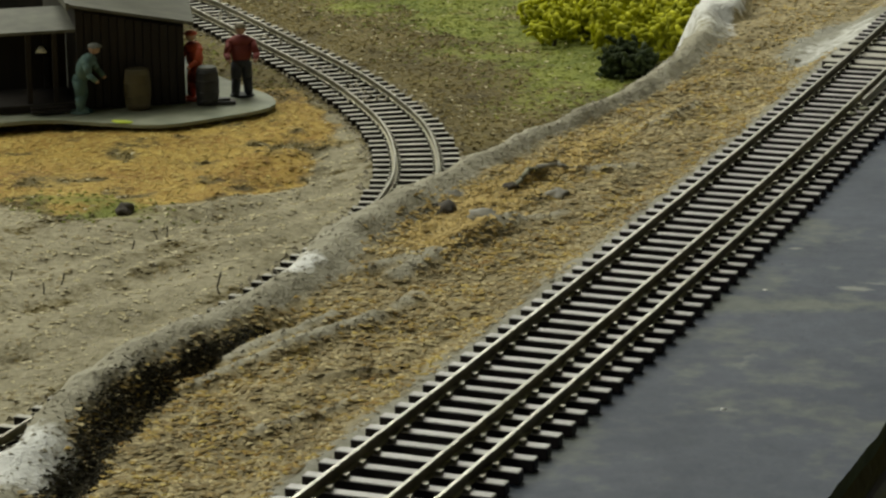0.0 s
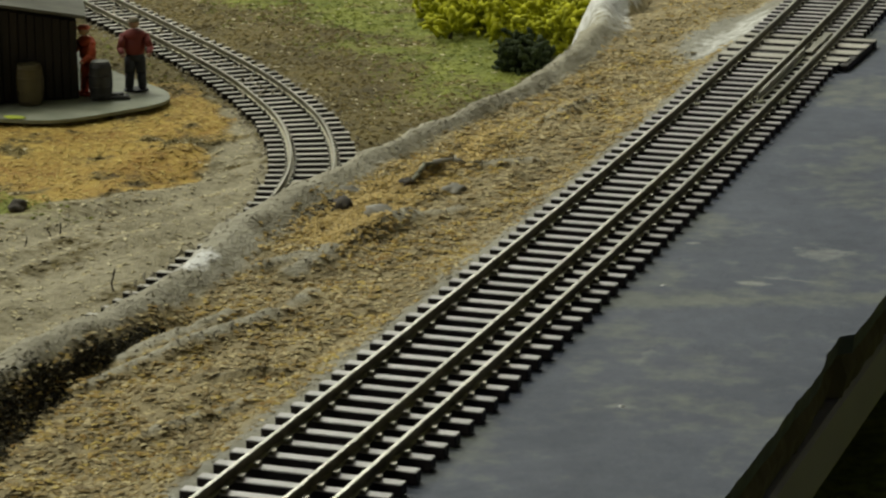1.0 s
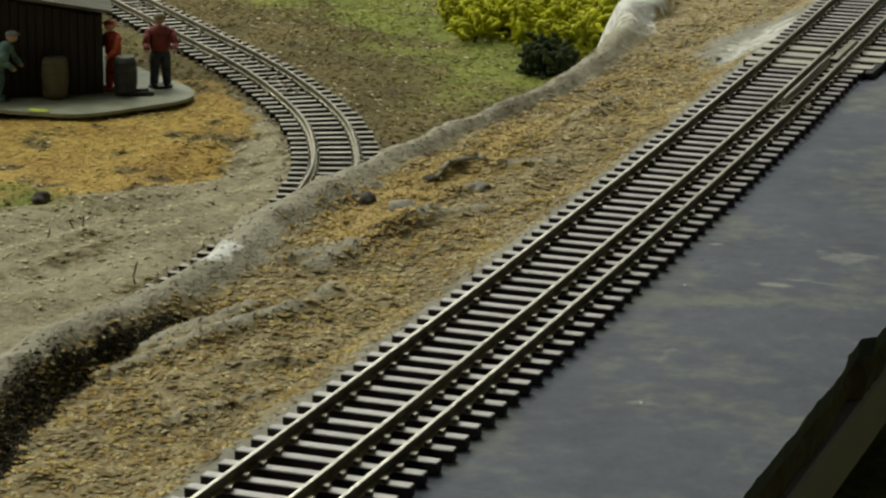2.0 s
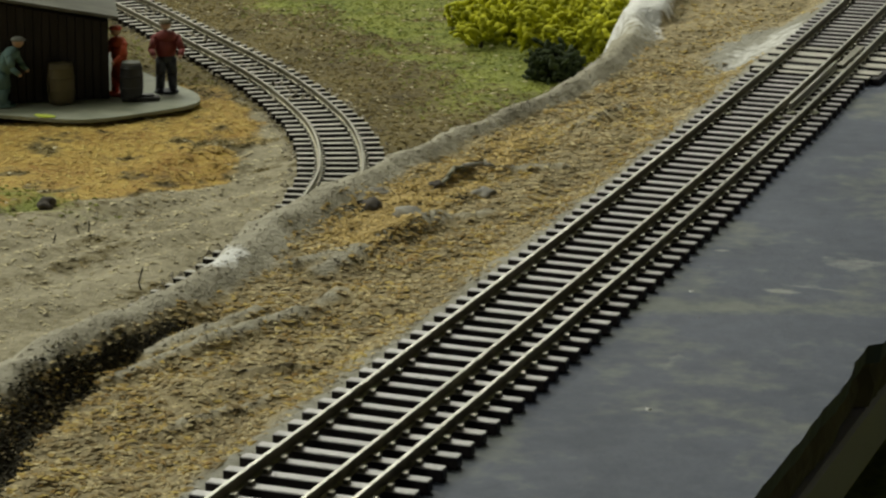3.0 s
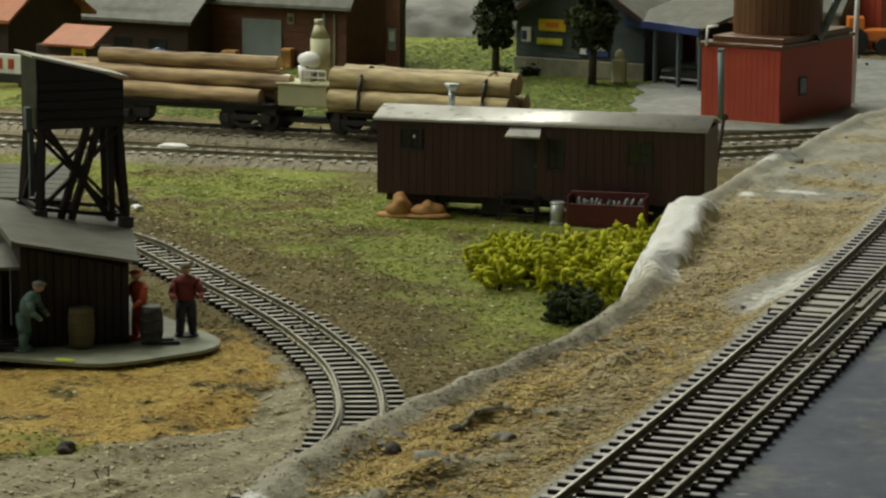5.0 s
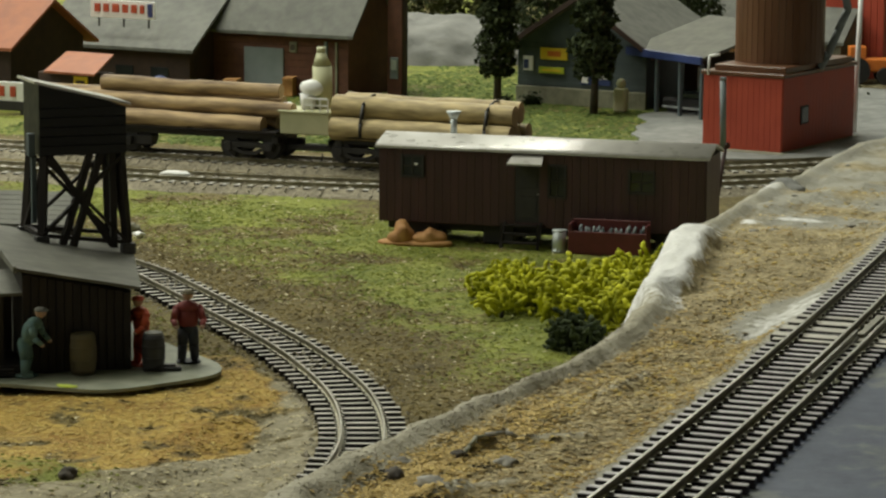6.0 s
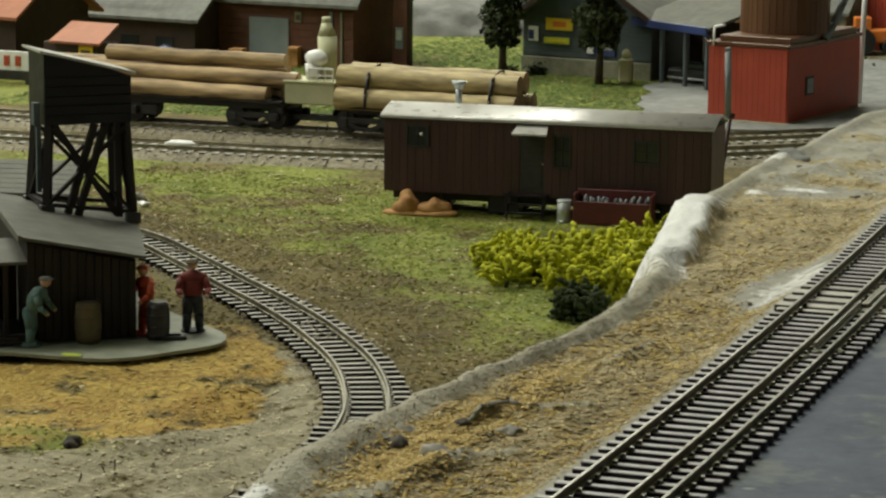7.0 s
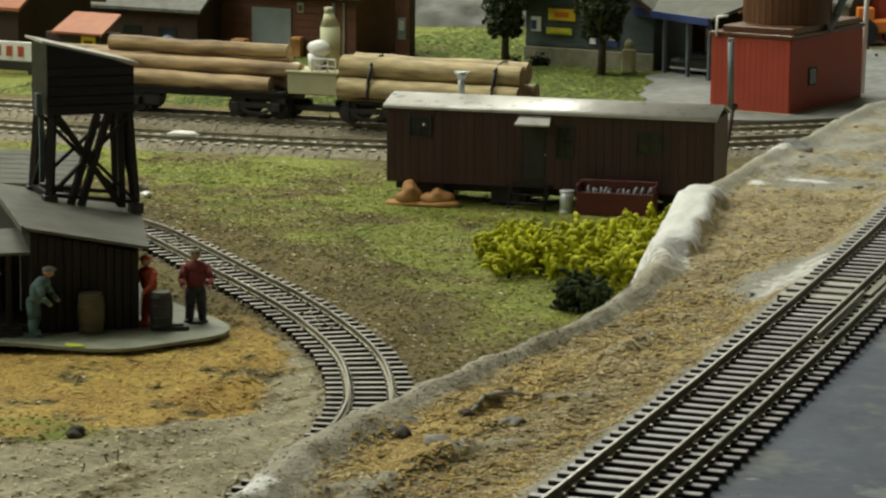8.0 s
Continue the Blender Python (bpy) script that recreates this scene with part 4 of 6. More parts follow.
tagged(ob, "short black plank lying beside the drum", "plank")

# ---- the old wagon body in the meadow ----


def wagon():
    w = thing("wagon_body", -251, 672, Z_LOW, 5.05, "old maroon wooden wagon body with a glossy grey roof", "wagon")
    L, D, z0, z1 = 125.0, 27.0, 7.0, 36.0
    bm = B()
    box(bm, L / 2, D / 2, (z0 + z1) / 2, L, D, z1 - z0, bevel=0.3)
    part("body", bm, M_CAR, w)
    # siding boards, left open at the door
    n, openings = 40, ((9.4, 16.8, 25, 32), (53, 63.5, 9, 31.6), (66.6, 72.0, 19.5, 30.5), (97.0, 105.4, 22.4, 29.6))
    for i in range(n):
        a, b = L * i / n, L * (i + 1) / n
        c = (a + b) / 2
        spans = [(z0 + 0.3, z1 - 0.9)]
        for p, q, u, v in openings:
            if p - 0.5 < c < q + 0.5:
                spans = [(z0 + 0.3, u), (v, z1 - 0.9)]
        for u, v in spans:
            if v - u < 1:
                continue
            bm = B()
            box(bm, c, -0.25, (u + v) / 2, b - a - 0.08, 0.6, v - u, bevel=0.06)
            part("siding_board", bm, M_CAR, w)
    for i in range(8):
        bm = B()
        box(bm, L + 0.25, D * (i + 0.5) / 8, (z0 + z1) / 2, 0.6, D / 8 - 0.2, z1 - z0 - 1, bevel=0.1)
        part("siding_board", bm, M_CAR, w)
    # curved roof
    bm = B()
    m, hi, lo = 12, [], []
    for x in (-1.4, L + 1.6):
        up = []
        for k in range(m + 1):
            t = -1 + 2 * k / m
            up.append(bm.verts.new((x, D / 2 + t * (D / 2 + 1.6), z1 + 3.8 - 3.8 * abs(t) ** 1.2)))
        for k in range(m, -1, -1):
            v = up[k].co
            up.append(bm.verts.new((x, v.y, v.z - 0.9)))
        hi.append(up)
    a, b = hi
    k = len(a)
    for i in range(k):
        bm.faces.new((a[i], a[(i + 1) % k], b[(i + 1) % k], b[i])).smooth = i < m
    bm.faces.new(a[::-1])
    bm.faces.new(b)
    bmesh.ops.recalc_face_normals(bm, faces=bm.faces)
    part("roof", bm, M_CARROOF, w, "glossy grey curved roof")
    bm = B()
    box(bm, L / 2, -0.7, z1 - 0.5, L + 0.6, 0.7, 1.2, bevel=0.1)
    part("fascia_board", bm, M_CAR, w)
    for p, q, u, v in (openings[0], openings[2], openings[3]):
        bm = B()
        rings = [[bm.verts.new((x, y, z)) for x, z in ((p - e, u - e), (q + e, u - e), (q + e, v + e), (p - e, v + e))] for e, y in ((0.9, -0.2), (0.9, -1.0), (0.0, -1.0), (0.0, -0.2))]
        for i in range(4):
            for a, c in zip(rings, rings[1:] + rings[:1]):
                bm.faces.new((a[i], a[(i + 1) % 4], c[(i + 1) % 4], c[i]))
        bmesh.ops.recalc_face_normals(bm, faces=bm.faces)
        fr = part("window", bm, M_BLACK, w, "dark green window frame")
        for cx, cz, sx, sz in (((p + q) / 2, (u + v) / 2, 0.5, v - u), ((p + q) / 2, (u + v) / 2, q - p, 0.5)):
            bm = B()
            box(bm, cx, -0.4 - 0.1 * (sx > 1), cz, sx, 0.4, sz, bevel=0.05)
            part("muntin", bm, M_BLACK, fr)
        bm = B()
        box(bm, (p + q) / 2, -0.08, (u + v) / 2, q - p - 0.1, 0.12, v - u - 0.1, bevel=0)
        part("pane", bm, M_GLASSDARK, fr)
    # White dot modelled in place of a reflection on the pane.
    bm = B()
    ball(bm, (14.6, -0.4, 29.2), 0.8, 1, (1, 0.3, 1))
    part("pane_glint", bm, M_WHITE, w, "small white glint painted on the window pane")
    bm = B()
    box(bm, 58.25, -0.2, 20.3, 10.2, 0.5, 22.6, bevel=0.1)
    box(bm, 58.25, -0.5, 26, 6.8, 0.3, 8, bevel=0.1)
    box(bm, 58.25, -0.5, 15, 6.8, 0.3, 8, bevel=0.1)
    dr = part("door", bm, M_BLACK, w, "narrow black panel door")
    bm = B()
    ball(bm, (62.0, -0.8, 20), 0.45, 1)
    part("door_knob", bm, M_RAIL, dr)
    bm = B()
    slab(bm, [(51.2, -6.2, 31.8), (64.6, -6.2, 31.8), (63.8, -0.7, 34.4), (52.1, -0.7, 34.4)], 0.7)
    part("awning", bm, M_CARROOF, w, "pale grey door hood")
    st = thing("steps", 0, 0, 0)
    st.parent, st.matrix_basis = w, Matrix.Identity(4)
    for x in (49.6, 63.6):
        bm = B()
        beam(bm, (x, -7.5, 0.2), (x, -1.0, 9.0), 0.9, 1.4)
        beam(bm, (x, -6.5, 0.2), (x, -6.5, 9.5), 0.9, 0.9)
        part("stringer", bm, M_DARKWOOD, st)
    for k in range(3):
        bm = B()
        box(bm, 56.6, -6.6 + 2.2 * k, 2.2 + 2.9 * k, 14, 2.4, 0.7, bevel=0.1)
        part("tread", bm, M_DARKWOOD, st)
    for x in (16, 46, 80, 112):
        bm = B()
        box(bm, x, 7, z0 / 2, 12, 8, z0, bevel=0.4)
        box(bm, x, 20, z0 / 2, 12, 8, z0, bevel=0.4)
        part("support_block", bm, M_BLACK, w)
    bm = B()
    box(bm, L / 2, D / 2 + 2, z0 - 1.6, L - 4, D - 6, 3.2, bevel=0.3)
    part("frame_sill", bm, M_BLACK, w)
    bm = B()
    rod(bm, (23.5, 20, z1 + 2), (23.5, 20, z1 + 8.5), 1.3, 1.3, 12)
    rod(bm, (23.5, 20, z1 + 8.5), (23.5, 20, z1 + 11.5), 1.3, 3.0, 12)
    part("chimney", bm, M_TIN, w, "pale tin smoke funnel")


wagon()


def crate():
    c = thing("bottle_crate", -158.6, 669, Z_LOW, 7, "dark red open crate holding pale glass bottles", "crate")
    bm = B()
    box(bm, 0, -4.0, 5.0, 29, 0.9, 8.2, bevel=0.15)
    box(bm, 0, 4.0, 6.4, 29, 0.9, 12.5, bevel=0.15)
    box(bm, -14.2, 0, 6, 0.9, 8, 11.5, bevel=0.15)
    box(bm, 14.2, 0, 6, 0.9, 8, 11.5, bevel=0.15)
    box(bm, 0, 0, 0.6, 28, 8, 1.0, bevel=0.15)
    part("box", bm, mat("crate_red", (0.075, 0.010, 0.012), (0.12, 0.02, 0.02), 0.5, scale=200), c)
    r = random.Random(2)
    for i in range(9):
        for j in range(2):
            x = -11.5 + 2.9 * i + r.uniform(-0.4, 0.4)
            bm = B()
            rod(bm, (x, -1.5 + 3 * j, 1), (x + 0.5, -1.5 + 3 * j, 7.6), 1.1, 1.1, 10)
            rod(bm, (x + 0.5, -1.5 + 3 * j, 7.6), (x + r.uniform(-0.6, 1.4), -1.5 + 3 * j, 10.4 + r.uniform(-1, 1)), 1.05, 0.4, 10)
            part("bottle", bm, M_BLUEGREY if (i + j) % 4 == 0 else M_GREYDOOR, c)


crate()
can = thing("milk_can", -177.6, 668, Z_LOW, 0, "pale galvanised tin can standing beside the crate", "can")
bm = B()
rod(bm, (0, 0, 0), (0, 0, 8.6), 2.6, 2.5, 18)
part("can_body", bm, M_TIN, can)
for z in (0.4, 7.9):
    bm = B()
    rod(bm, (0, 0, z), (0, 0, z + 0.6), 2.8, 2.8, 18)
    part("rim", bm, M_TIN, can)


def clay_pile():
    h = thing("clay_heap", -234.5, 665.5, Z_LOW, 14, "heap of orange brown clay beside the wagon body", "heap")
    for name, c, r, q, k in (("spoil", (0, 0, 0.3), 13.5, (1, 0.42, 0.14), 0.35), ("mound", (-4.6, 0, 3.0), 5.0, (0.95, 0.75, 1.05), 0.5), ("mound", (5.5, 0.5, 2.2), 4.6, (1.25, 0.8, 0.75), 0.55)):
        bm = B()
        ball(bm, c, r, 3, q, k)
        part(name, bm, M_CLAY, h)


clay_pile()

# ---- bushes, stones and twigs ----


def foam_bush(name, spots, m, label, seed, strand=True):
    r = random.Random(seed)
    b = thing(name, spots[0][0], spots[0][1], Z_LOW, 0, label, "bush")
    ox, oy = spots[0][:2]
    g = (1 + 5 ** 0.5) / 2
    ico = [Vector(p).normalized() for p in ((-1, g, 0), (1, g, 0), (-1, -g, 0), (1, -g, 0), (0, -1, g), (0, 1, g), (0, -1, -g), (0, 1, -g), (g, 0, -1), (g, 0, 1), (-g, 0, -1), (-g, 0, 1))]
    tri = ((0, 11, 5), (0, 5, 1), (0, 1, 7), (0, 7, 10), (0, 10, 11), (1, 5, 9), (5, 11, 4), (11, 10, 2), (10, 7, 6), (7, 1, 8), (3, 9, 4), (3, 4, 2), (3, 2, 6), (3, 6, 8), (3, 8, 9), (4, 9, 5), (2, 4, 11), (6, 2, 10), (8, 6, 7), (9, 8, 1))
    verts, faces = [], []
    for x, y, h, s in spots:
        for _ in range(int(20 * s)):
            p = Vector((x - ox + r.uniform(-5, 5), y - oy + r.uniform(-5, 5), r.uniform(0, h)))
            d = Vector((r.uniform(-1, 1), r.uniform(-1, 1), r.uniform(0.1, 1.3))).normalized()
            rad = r.uniform(0.5, 1.05)
            for k in range(4):
                q = p + d * r.uniform(1.0, 2.0)
                n = len(verts)
                for w in ico:
                    a = w * rad * r.uniform(0.8, 1.25)
                    verts.append(((p + q) / 2 + a + d * (d.dot(a) * 0.9)) * MM)
                faces += [(n + i, n + j, n + l) for i, j, l in tri]
                p = q
                d = (d + Vector((r.uniform(-0.8, 0.8), r.uniform(-0.8, 0.8), r.uniform(-0.7, 0.4)))).normalized()
    me = bpy.data.meshes.new("foliage")
    me.from_pydata(verts, [], faces)
    me.polygons.foreach_set("use_smooth", [True] * len(faces))
    me.materials.append(m)
    new("foliage", me).parent = b
    bm = B()
    for x, y, h, s in spots[::4]:
        rod(bm, (x - ox, y - oy, -0.5), (x - ox + 1, y - oy, h * 0.6), 0.7, 0.3, 6)
    part("stems", bm, M_BARK, b)
    return b


r0 = random.Random(11)
spots = []
while len(spots) < 95:
    x, y = r0.uniform(-172, -84), r0.uniform(500, 640)
    t = (x + 172) / 88
    # a wedge of foam between the meadow and the ridge
    lo = 540 - 42 * t
    if lo < y < lo + 40 + 62 * t and x < crest_x(y) - 2 and r0.random() < 0.9:
        spots.append((x, y, 5 + 10 * t + r0.uniform(-1, 3), 1.0))
foam_bush("foam_bush", spots, M_BUSH, "bright yellow green foam bush sprawling below the ridge", 4)
foam_bush("dark_bush", [(-114 + r0.uniform(-1.5, 1.5), 494 + r0.uniform(-4, 4), r0.uniform(3, 8), 1.2) for _ in range(9)], M_BUSHDARK, "small dark green foam bush against the ridge", 5)


def dark_turf():
    r = random.Random(31)
    spots = []
    # real turf, thickened to lay in the dark band of the overhang
    for _ in range(7500):
        y = r.uniform(-8, 84)
        d = lerp_table([(-8, 12), (3, 11), (44, 8.5), (77, 9), (84, 10)], y)
        x = crest_x(y) + d + r.gauss(0, 1.4 if y < 50 else 0.7)
        if r.random() < 0.35 + 0.65 * clamp(0.7 + 1.2 * nz(x, y, 6, 3)):
            spots.append((x, y, strip_h(x, y) + r.uniform(-0.2, 0.5)))
    # more dark clumps, painting shade into hollows
    for _ in range(600):
        k = r.choice(((-44, 168, 6, 1.6), (-43, 180, 4, 1.2), (-33, 158, 4, 1.3), (-31, 181, 2, 1.2)))
        x, y = r.gauss(k[0], k[3] * 0.6), r.gauss(k[1], k[2] * 0.6)
        spots.append((x, y, strip_h(x, y)))
    flakes("dark_turf", spots, 0.75, 0.45, M_TURF_SHADE, None, -0.1, "dark coarse turf and painted shade below the plaster ridge", "turf")
    spots = []
    for _ in range(4200):
        k = r.choice(((-40, 160, 13, 3.5), (-38, 178, 12, 4), (-33, 150, 8, 3), (-36, 215, 16, 4)))
        x, y = r.gauss(k[0], k[3]), r.gauss(k[1], k[2])
        if crest_x(y) + 6 < x < track_x(y) - 9:
            spots.append((x, y, strip_h(x, y)))
    flakes("gold_sawdust", spots, 1.15, 0.3, mat("sawdust_gold", (0.28, 0.20, 0.07), (0.70, 0.53, 0.22), 0.85, scale=200, island=True, spec=0.2), None, 0.05, "golden sawdust flakes heaped beside the ridge", "sawdust")


dark_turf()


def stone(name, x, y, z, r, m, label, squash=(1, 0.8, 0.6), category="stone"):
    bm = B()
    ball(bm, (0, 0, 0), r, 3, squash, 0.6)
    for v in bm.verts:
        v.co *= 1 + 0.3 * noise.noise(v.co * (2.6 / r) + Vector((x, y, 0)))
    ob = part(name, bm, m)
    ob.matrix_basis = pose(x * MM, y * MM, z * MM, 0, 0, rnd.uniform(0, 360))
    return tagged(ob, label, category)


stone("stone", -177.5, 287, low_h(-177.5, 287) + 0.8, 2.6, M_ROCK, "dark brown stone lying in green turf")
stone("stone", -190, 224, low_h(-190, 224) + 0.8, 3.4, M_CLAY, "rust brown stone on bare plaster")
stone("stone", -334, 635, low_h(-334, 635) + 1.2, 2.2, M_WHITE, "small white stone in the meadow")
stone("stone", -345, 652, low_h(-345, 652) + 1.5, 3.0, M_STONEBASE, "pale tan stone in the meadow")
stone("stone", -31.5, 158, strip_h(-31.5, 158) + 0.6, 2.4, M_STONEPALE, "grey weathered stone on the embankment", (0.8, 1.6, 0.6))
stone("stone", -36.8, 184, strip_h(-36.8, 184) + 0.3, 1.3, M_ROCK, "dark stone below a pale twig", (1, 1, 0.8))
stone("stone", -27.5, 186, strip_h(-27.5, 186) + 0.3, 2.1, M_STONEPALE, "grey stone half sunk in sawdust", (1, 1, 0.6))
# These two stones are added in place of shadowed hollows.
stone("stone", -47, 178, strip_h(-47, 178) - 0.5, 2.3, M_STONEPALE, "flat stone standing in for a shaded hollow of the plaster ridge", (1.5, 0.9, 0.5))
stone("stone", -43.5, 166, strip_h(-43.5, 166) - 0.6, 2.6, M_ROCK, "dark stone standing in for a shaded hollow in the ridge face", (1.3, 0.8, 0.7))
stone("stone", -78, 610, strip_h(-78, 610) - 0.6, 3.6, M_ROCKGREY, "dark grey boulder bedded in the ridge", (0.7, 2.2, 0.7))
for _ in range(14):
    x, y = rnd.uniform(-72, -22), rnd.uniform(495, 740)
    stone("stone", x, y, strip_h(x, y) + 0.2, rnd.uniform(0.7, 1.5), M_STONEPALE, "small grey stone on the gravel embankment", (1, 1, 0.35))
for x, y, z, rr, lab in ((29.8, 139, -2.1, 0.45, "tiny black pebble on the road"), (37, 107, -2.1, 0.4, "tiny dark pebble on the road"), (31.5, 122, -2.1, 0.4, "tiny white pebble on the road"), (43, 58, -2.1, 0.45, "tiny white pebble on the road")):
    stone("pebble", x, y, z, rr, M_WHITE if "white" in lab else M_BLACK, lab, (1, 1, 0.7), "pebble")


def twig(x, y, z, pts, r, m, label):
    bm = B()
    for a, b in zip(pts, pts[1:]):
        rod(bm, a, b, r, r * 0.8, 7)
        ball(bm, b, r * 0.85, 1)
    ob = part("twig", bm, m)
    ob.matrix_basis = pose(x * MM, y * MM, z * MM)
    tagged(ob, label, "twig")


twig(-36.5, 187, strip_h(-36.5, 187), [(0, -2, 0.5), (0.2, 2, 1.4), (-0.3, 7, 2.2), (1.0, 11, 1.6)], 0.55, M_STONEBASE, "pale bent twig stuck on the embankment")
twig(-36, 197, strip_h(-36, 197), [(0, 0, 0.6), (4, 1, 1.2), (6, 1.5, 0.6)], 0.5, M_STONEPALE, "grey weathered twig lying in sawdust")
twig(-123.5, 230, low_h(-123.5, 230) - 0.5, [(0, 0, 0), (-0.6, 0, 2.2), (-0.1, 0.2, 4.2), (0.4, 0, 5.6)], 0.22, M_BARK, "thin dark twig standing in the plaster")
for k in range(8):
    a = rnd.uniform(-0.6, 0.6)
    x, y = rnd.uniform(-205, -150), rnd.uniform(200, 285)
    twig(x, y, low_h(x, y) - 0.2, [(0, 0, 0), (a, 0.3, 1.4), (a * 2, 0, 2.8)], 0.2, M_BARK, "thin dark stem in bare plaster")

# ---- the log train ----


def wheelset(parent, x, y):
    for s in (-1, 1):
        bm = B()
        rod(bm, (x, y + s * 7.6, 0), (x, y + s * 9.8, 0), 4.9, 4.7, 20)
        rod(bm, (x, y + s * 7.0, 0), (x, y + s * 7.6, 0), 5.5, 5.4, 20)
        rod(bm, (x, y + s * 9.8, 0), (x, y + s * 10.6, 0), 1.6, 1.2, 10)
        part("wheel", bm, M_BLACK, parent)


def truck(parent, x, z):
    """A bogie with two axles, its side frames sprung between them."""
    t = thing("bogie", x, 0, z)
    t.parent = parent
    t.matrix_basis = pose(x * MM, 0, z * MM)
    for dx in (-10, 10):
        wheelset(t, dx, 0)
    for s in (-1, 1):
        bm = B()
        beam(bm, (-12, s * 11.6, 1.0), (12, s * 11.6, 1.0), 1.4, 2.4)
        beam(bm, (-9, s * 11.6, 0.2), (-3, s * 11.6, -2.6), 1.2, 1.6)
        beam(bm, (9, s * 11.6, 0.2), (3, s * 11.6, -2.6), 1.2, 1.6)
        beam(bm, (-3, s * 11.6, -2.6), (3, s * 11.6, -2.6), 1.2, 1.6)
        for dx in (-10, 10):
            box(bm, dx, s * 11.8, 0.2, 3.6, 2.0, 3.6, bevel=0.3)
        part("side_frame", bm, M_BLACK, t)


def logs_on(name, cx, length, rows, label, tilt=0.0, bark=M_LOGBARK, seed=1):
    r = random.Random(seed)
    for k, (y, z, rad, x0, x1) in enumerate(rows):
        ob = thing("log", 0, 0, 0, 0, label, "log", name)
        ob.matrix_basis = pose((cx + x0) * MM, y * MM, z * MM, r.uniform(-20, 20), r.uniform(-0.4, 0.4) + tilt, r.uniform(-0.3, 0.3))
        bm = B()
        n, m, rings = 16, 14, []
        for j in range(m + 1):
            t = j / m
            rr = rad * (1.06 - 0.12 * t)
            bx, bz = 0.5 * nz(t * 40, k * 9 + seed, 14), 0.5 * nz(t * 40, k * 9 + seed, 12, 5)
            rings.append([bm.verts.new(((x1 - x0) * t, bx + rr * (1 + 0.13 * nz(i * 3, t * 60, 6, k)) * math.cos(6.2832 * i / n), bz + rr * (1 + 0.13 * nz(i * 3, t * 60, 6, k)) * math.sin(6.2832 * i / n))) for i in range(n)])
        for a, b in zip(rings, rings[1:]):
            for i in range(n):
                bm.faces.new((a[i], b[i], b[(i + 1) % n], a[(i + 1) % n])).smooth = True
        bmesh.ops.recalc_face_normals(bm, faces=bm.faces)
        part("trunk", bm, bark, ob)
        for t, f in ((0.0, 1.03), (1.0, 0.93)):
            bm = B()
            rod(bm, ((x1 - x0) * t - 0.15, 0, 0), ((x1 - x0) * t + 0.15, 0, 0), rad * f, rad * f, 16)
            part("sawn_end", bm, M_LOGEND, ob)


RAILTOP = Z_LOW + 3.0 + 2.1
LY = 846.0


def log_car(x0, x1, bogies, label, straps=()):
    c = thing("log_car", x0, LY, RAILTOP, 0, label, "rail wagon", "log train")
    L = x1 - x0
    bm = B()
    for s in (-1, 1):
        beam(bm, (0, s * 9, 10.0), (L, s * 9, 10.0), 2.0, 2.6)
    part("sill", bm, M_BLACK, c)
    bm = B()
    box(bm, L / 2, 0, 11.9, L, 26, 1.2, bevel=0.2)
    part("deck", bm, M_DARKWOOD, c)
    bm = B()
    box(bm, L / 2 - 8, -8, 5.6, 17, 5, 5.0, bevel=0.6)
    part("brake_box", bm, M_BLACK, c)
    for b in bogies:
        truck(c, b - x0, 5.0)
    for x in (1.5, L - 1.5):
        bm = B()
        box(bm, x, 0, 8.5, 3, 22, 3.4, bevel=0.3)
        part("end_beam", bm, M_BLACK, c)
    for x in (-4, L + 4):
        bm = B()
        box(bm, x, 0, 7.4, 8.5, 2.2, 2.4, bevel=0.4)
        box(bm, x + (2.2 if x > 0 else -2.2), 0.6, 7.4, 3.4, 3.4, 3.2, bevel=0.5)
        part("coupler", bm, M_BLACK, c)
    for x in (6, L * 0.36, L * 0.66, L - 6):
        bm = B()
        box(bm, x, 0, 12.9, 2.4, 25, 1.0, bevel=0.15)
        part("bolster", bm, M_DARKWOOD, c)
    return c


log_car(-492, -366, (-450, -380), "log flat wagon with dark frame under a load of logs")
log_car(-338, -226, (-326, -240), "log flat wagon with dark frame under strapped logs")
logs_on("logs on the long wagon", -492, 120, [(LY - 9.5, -23.6, 4.0, 4, 118), (LY, -23.6, 4.0, 2, 122), (LY + 9.5, -23.6, 4.0, 4, 122), (LY - 5, -16.6, 3.8, -2, 131), (LY + 5, -16.4, 3.9, 2, 122), (LY - 1, -10.0, 3.4, 34, 123)], "knotty red brown log lying on the flat wagon", 0.5)
logs_on("logs on the strapped wagon", -340, 84, [(LY - 9.6, -24.6, 4.9, 0, 84), (LY + 0.4, -24.6, 4.9, 1, 83), (LY + 10.2, -24.6, 4.9, 0, 85), (LY - 5.4, -15.4, 5.0, -0.5, 84), (LY + 5.2, -15.4, 5.0, 1, 83)], "smooth tan log held by dark straps", 0.0, M_LOG, 3)
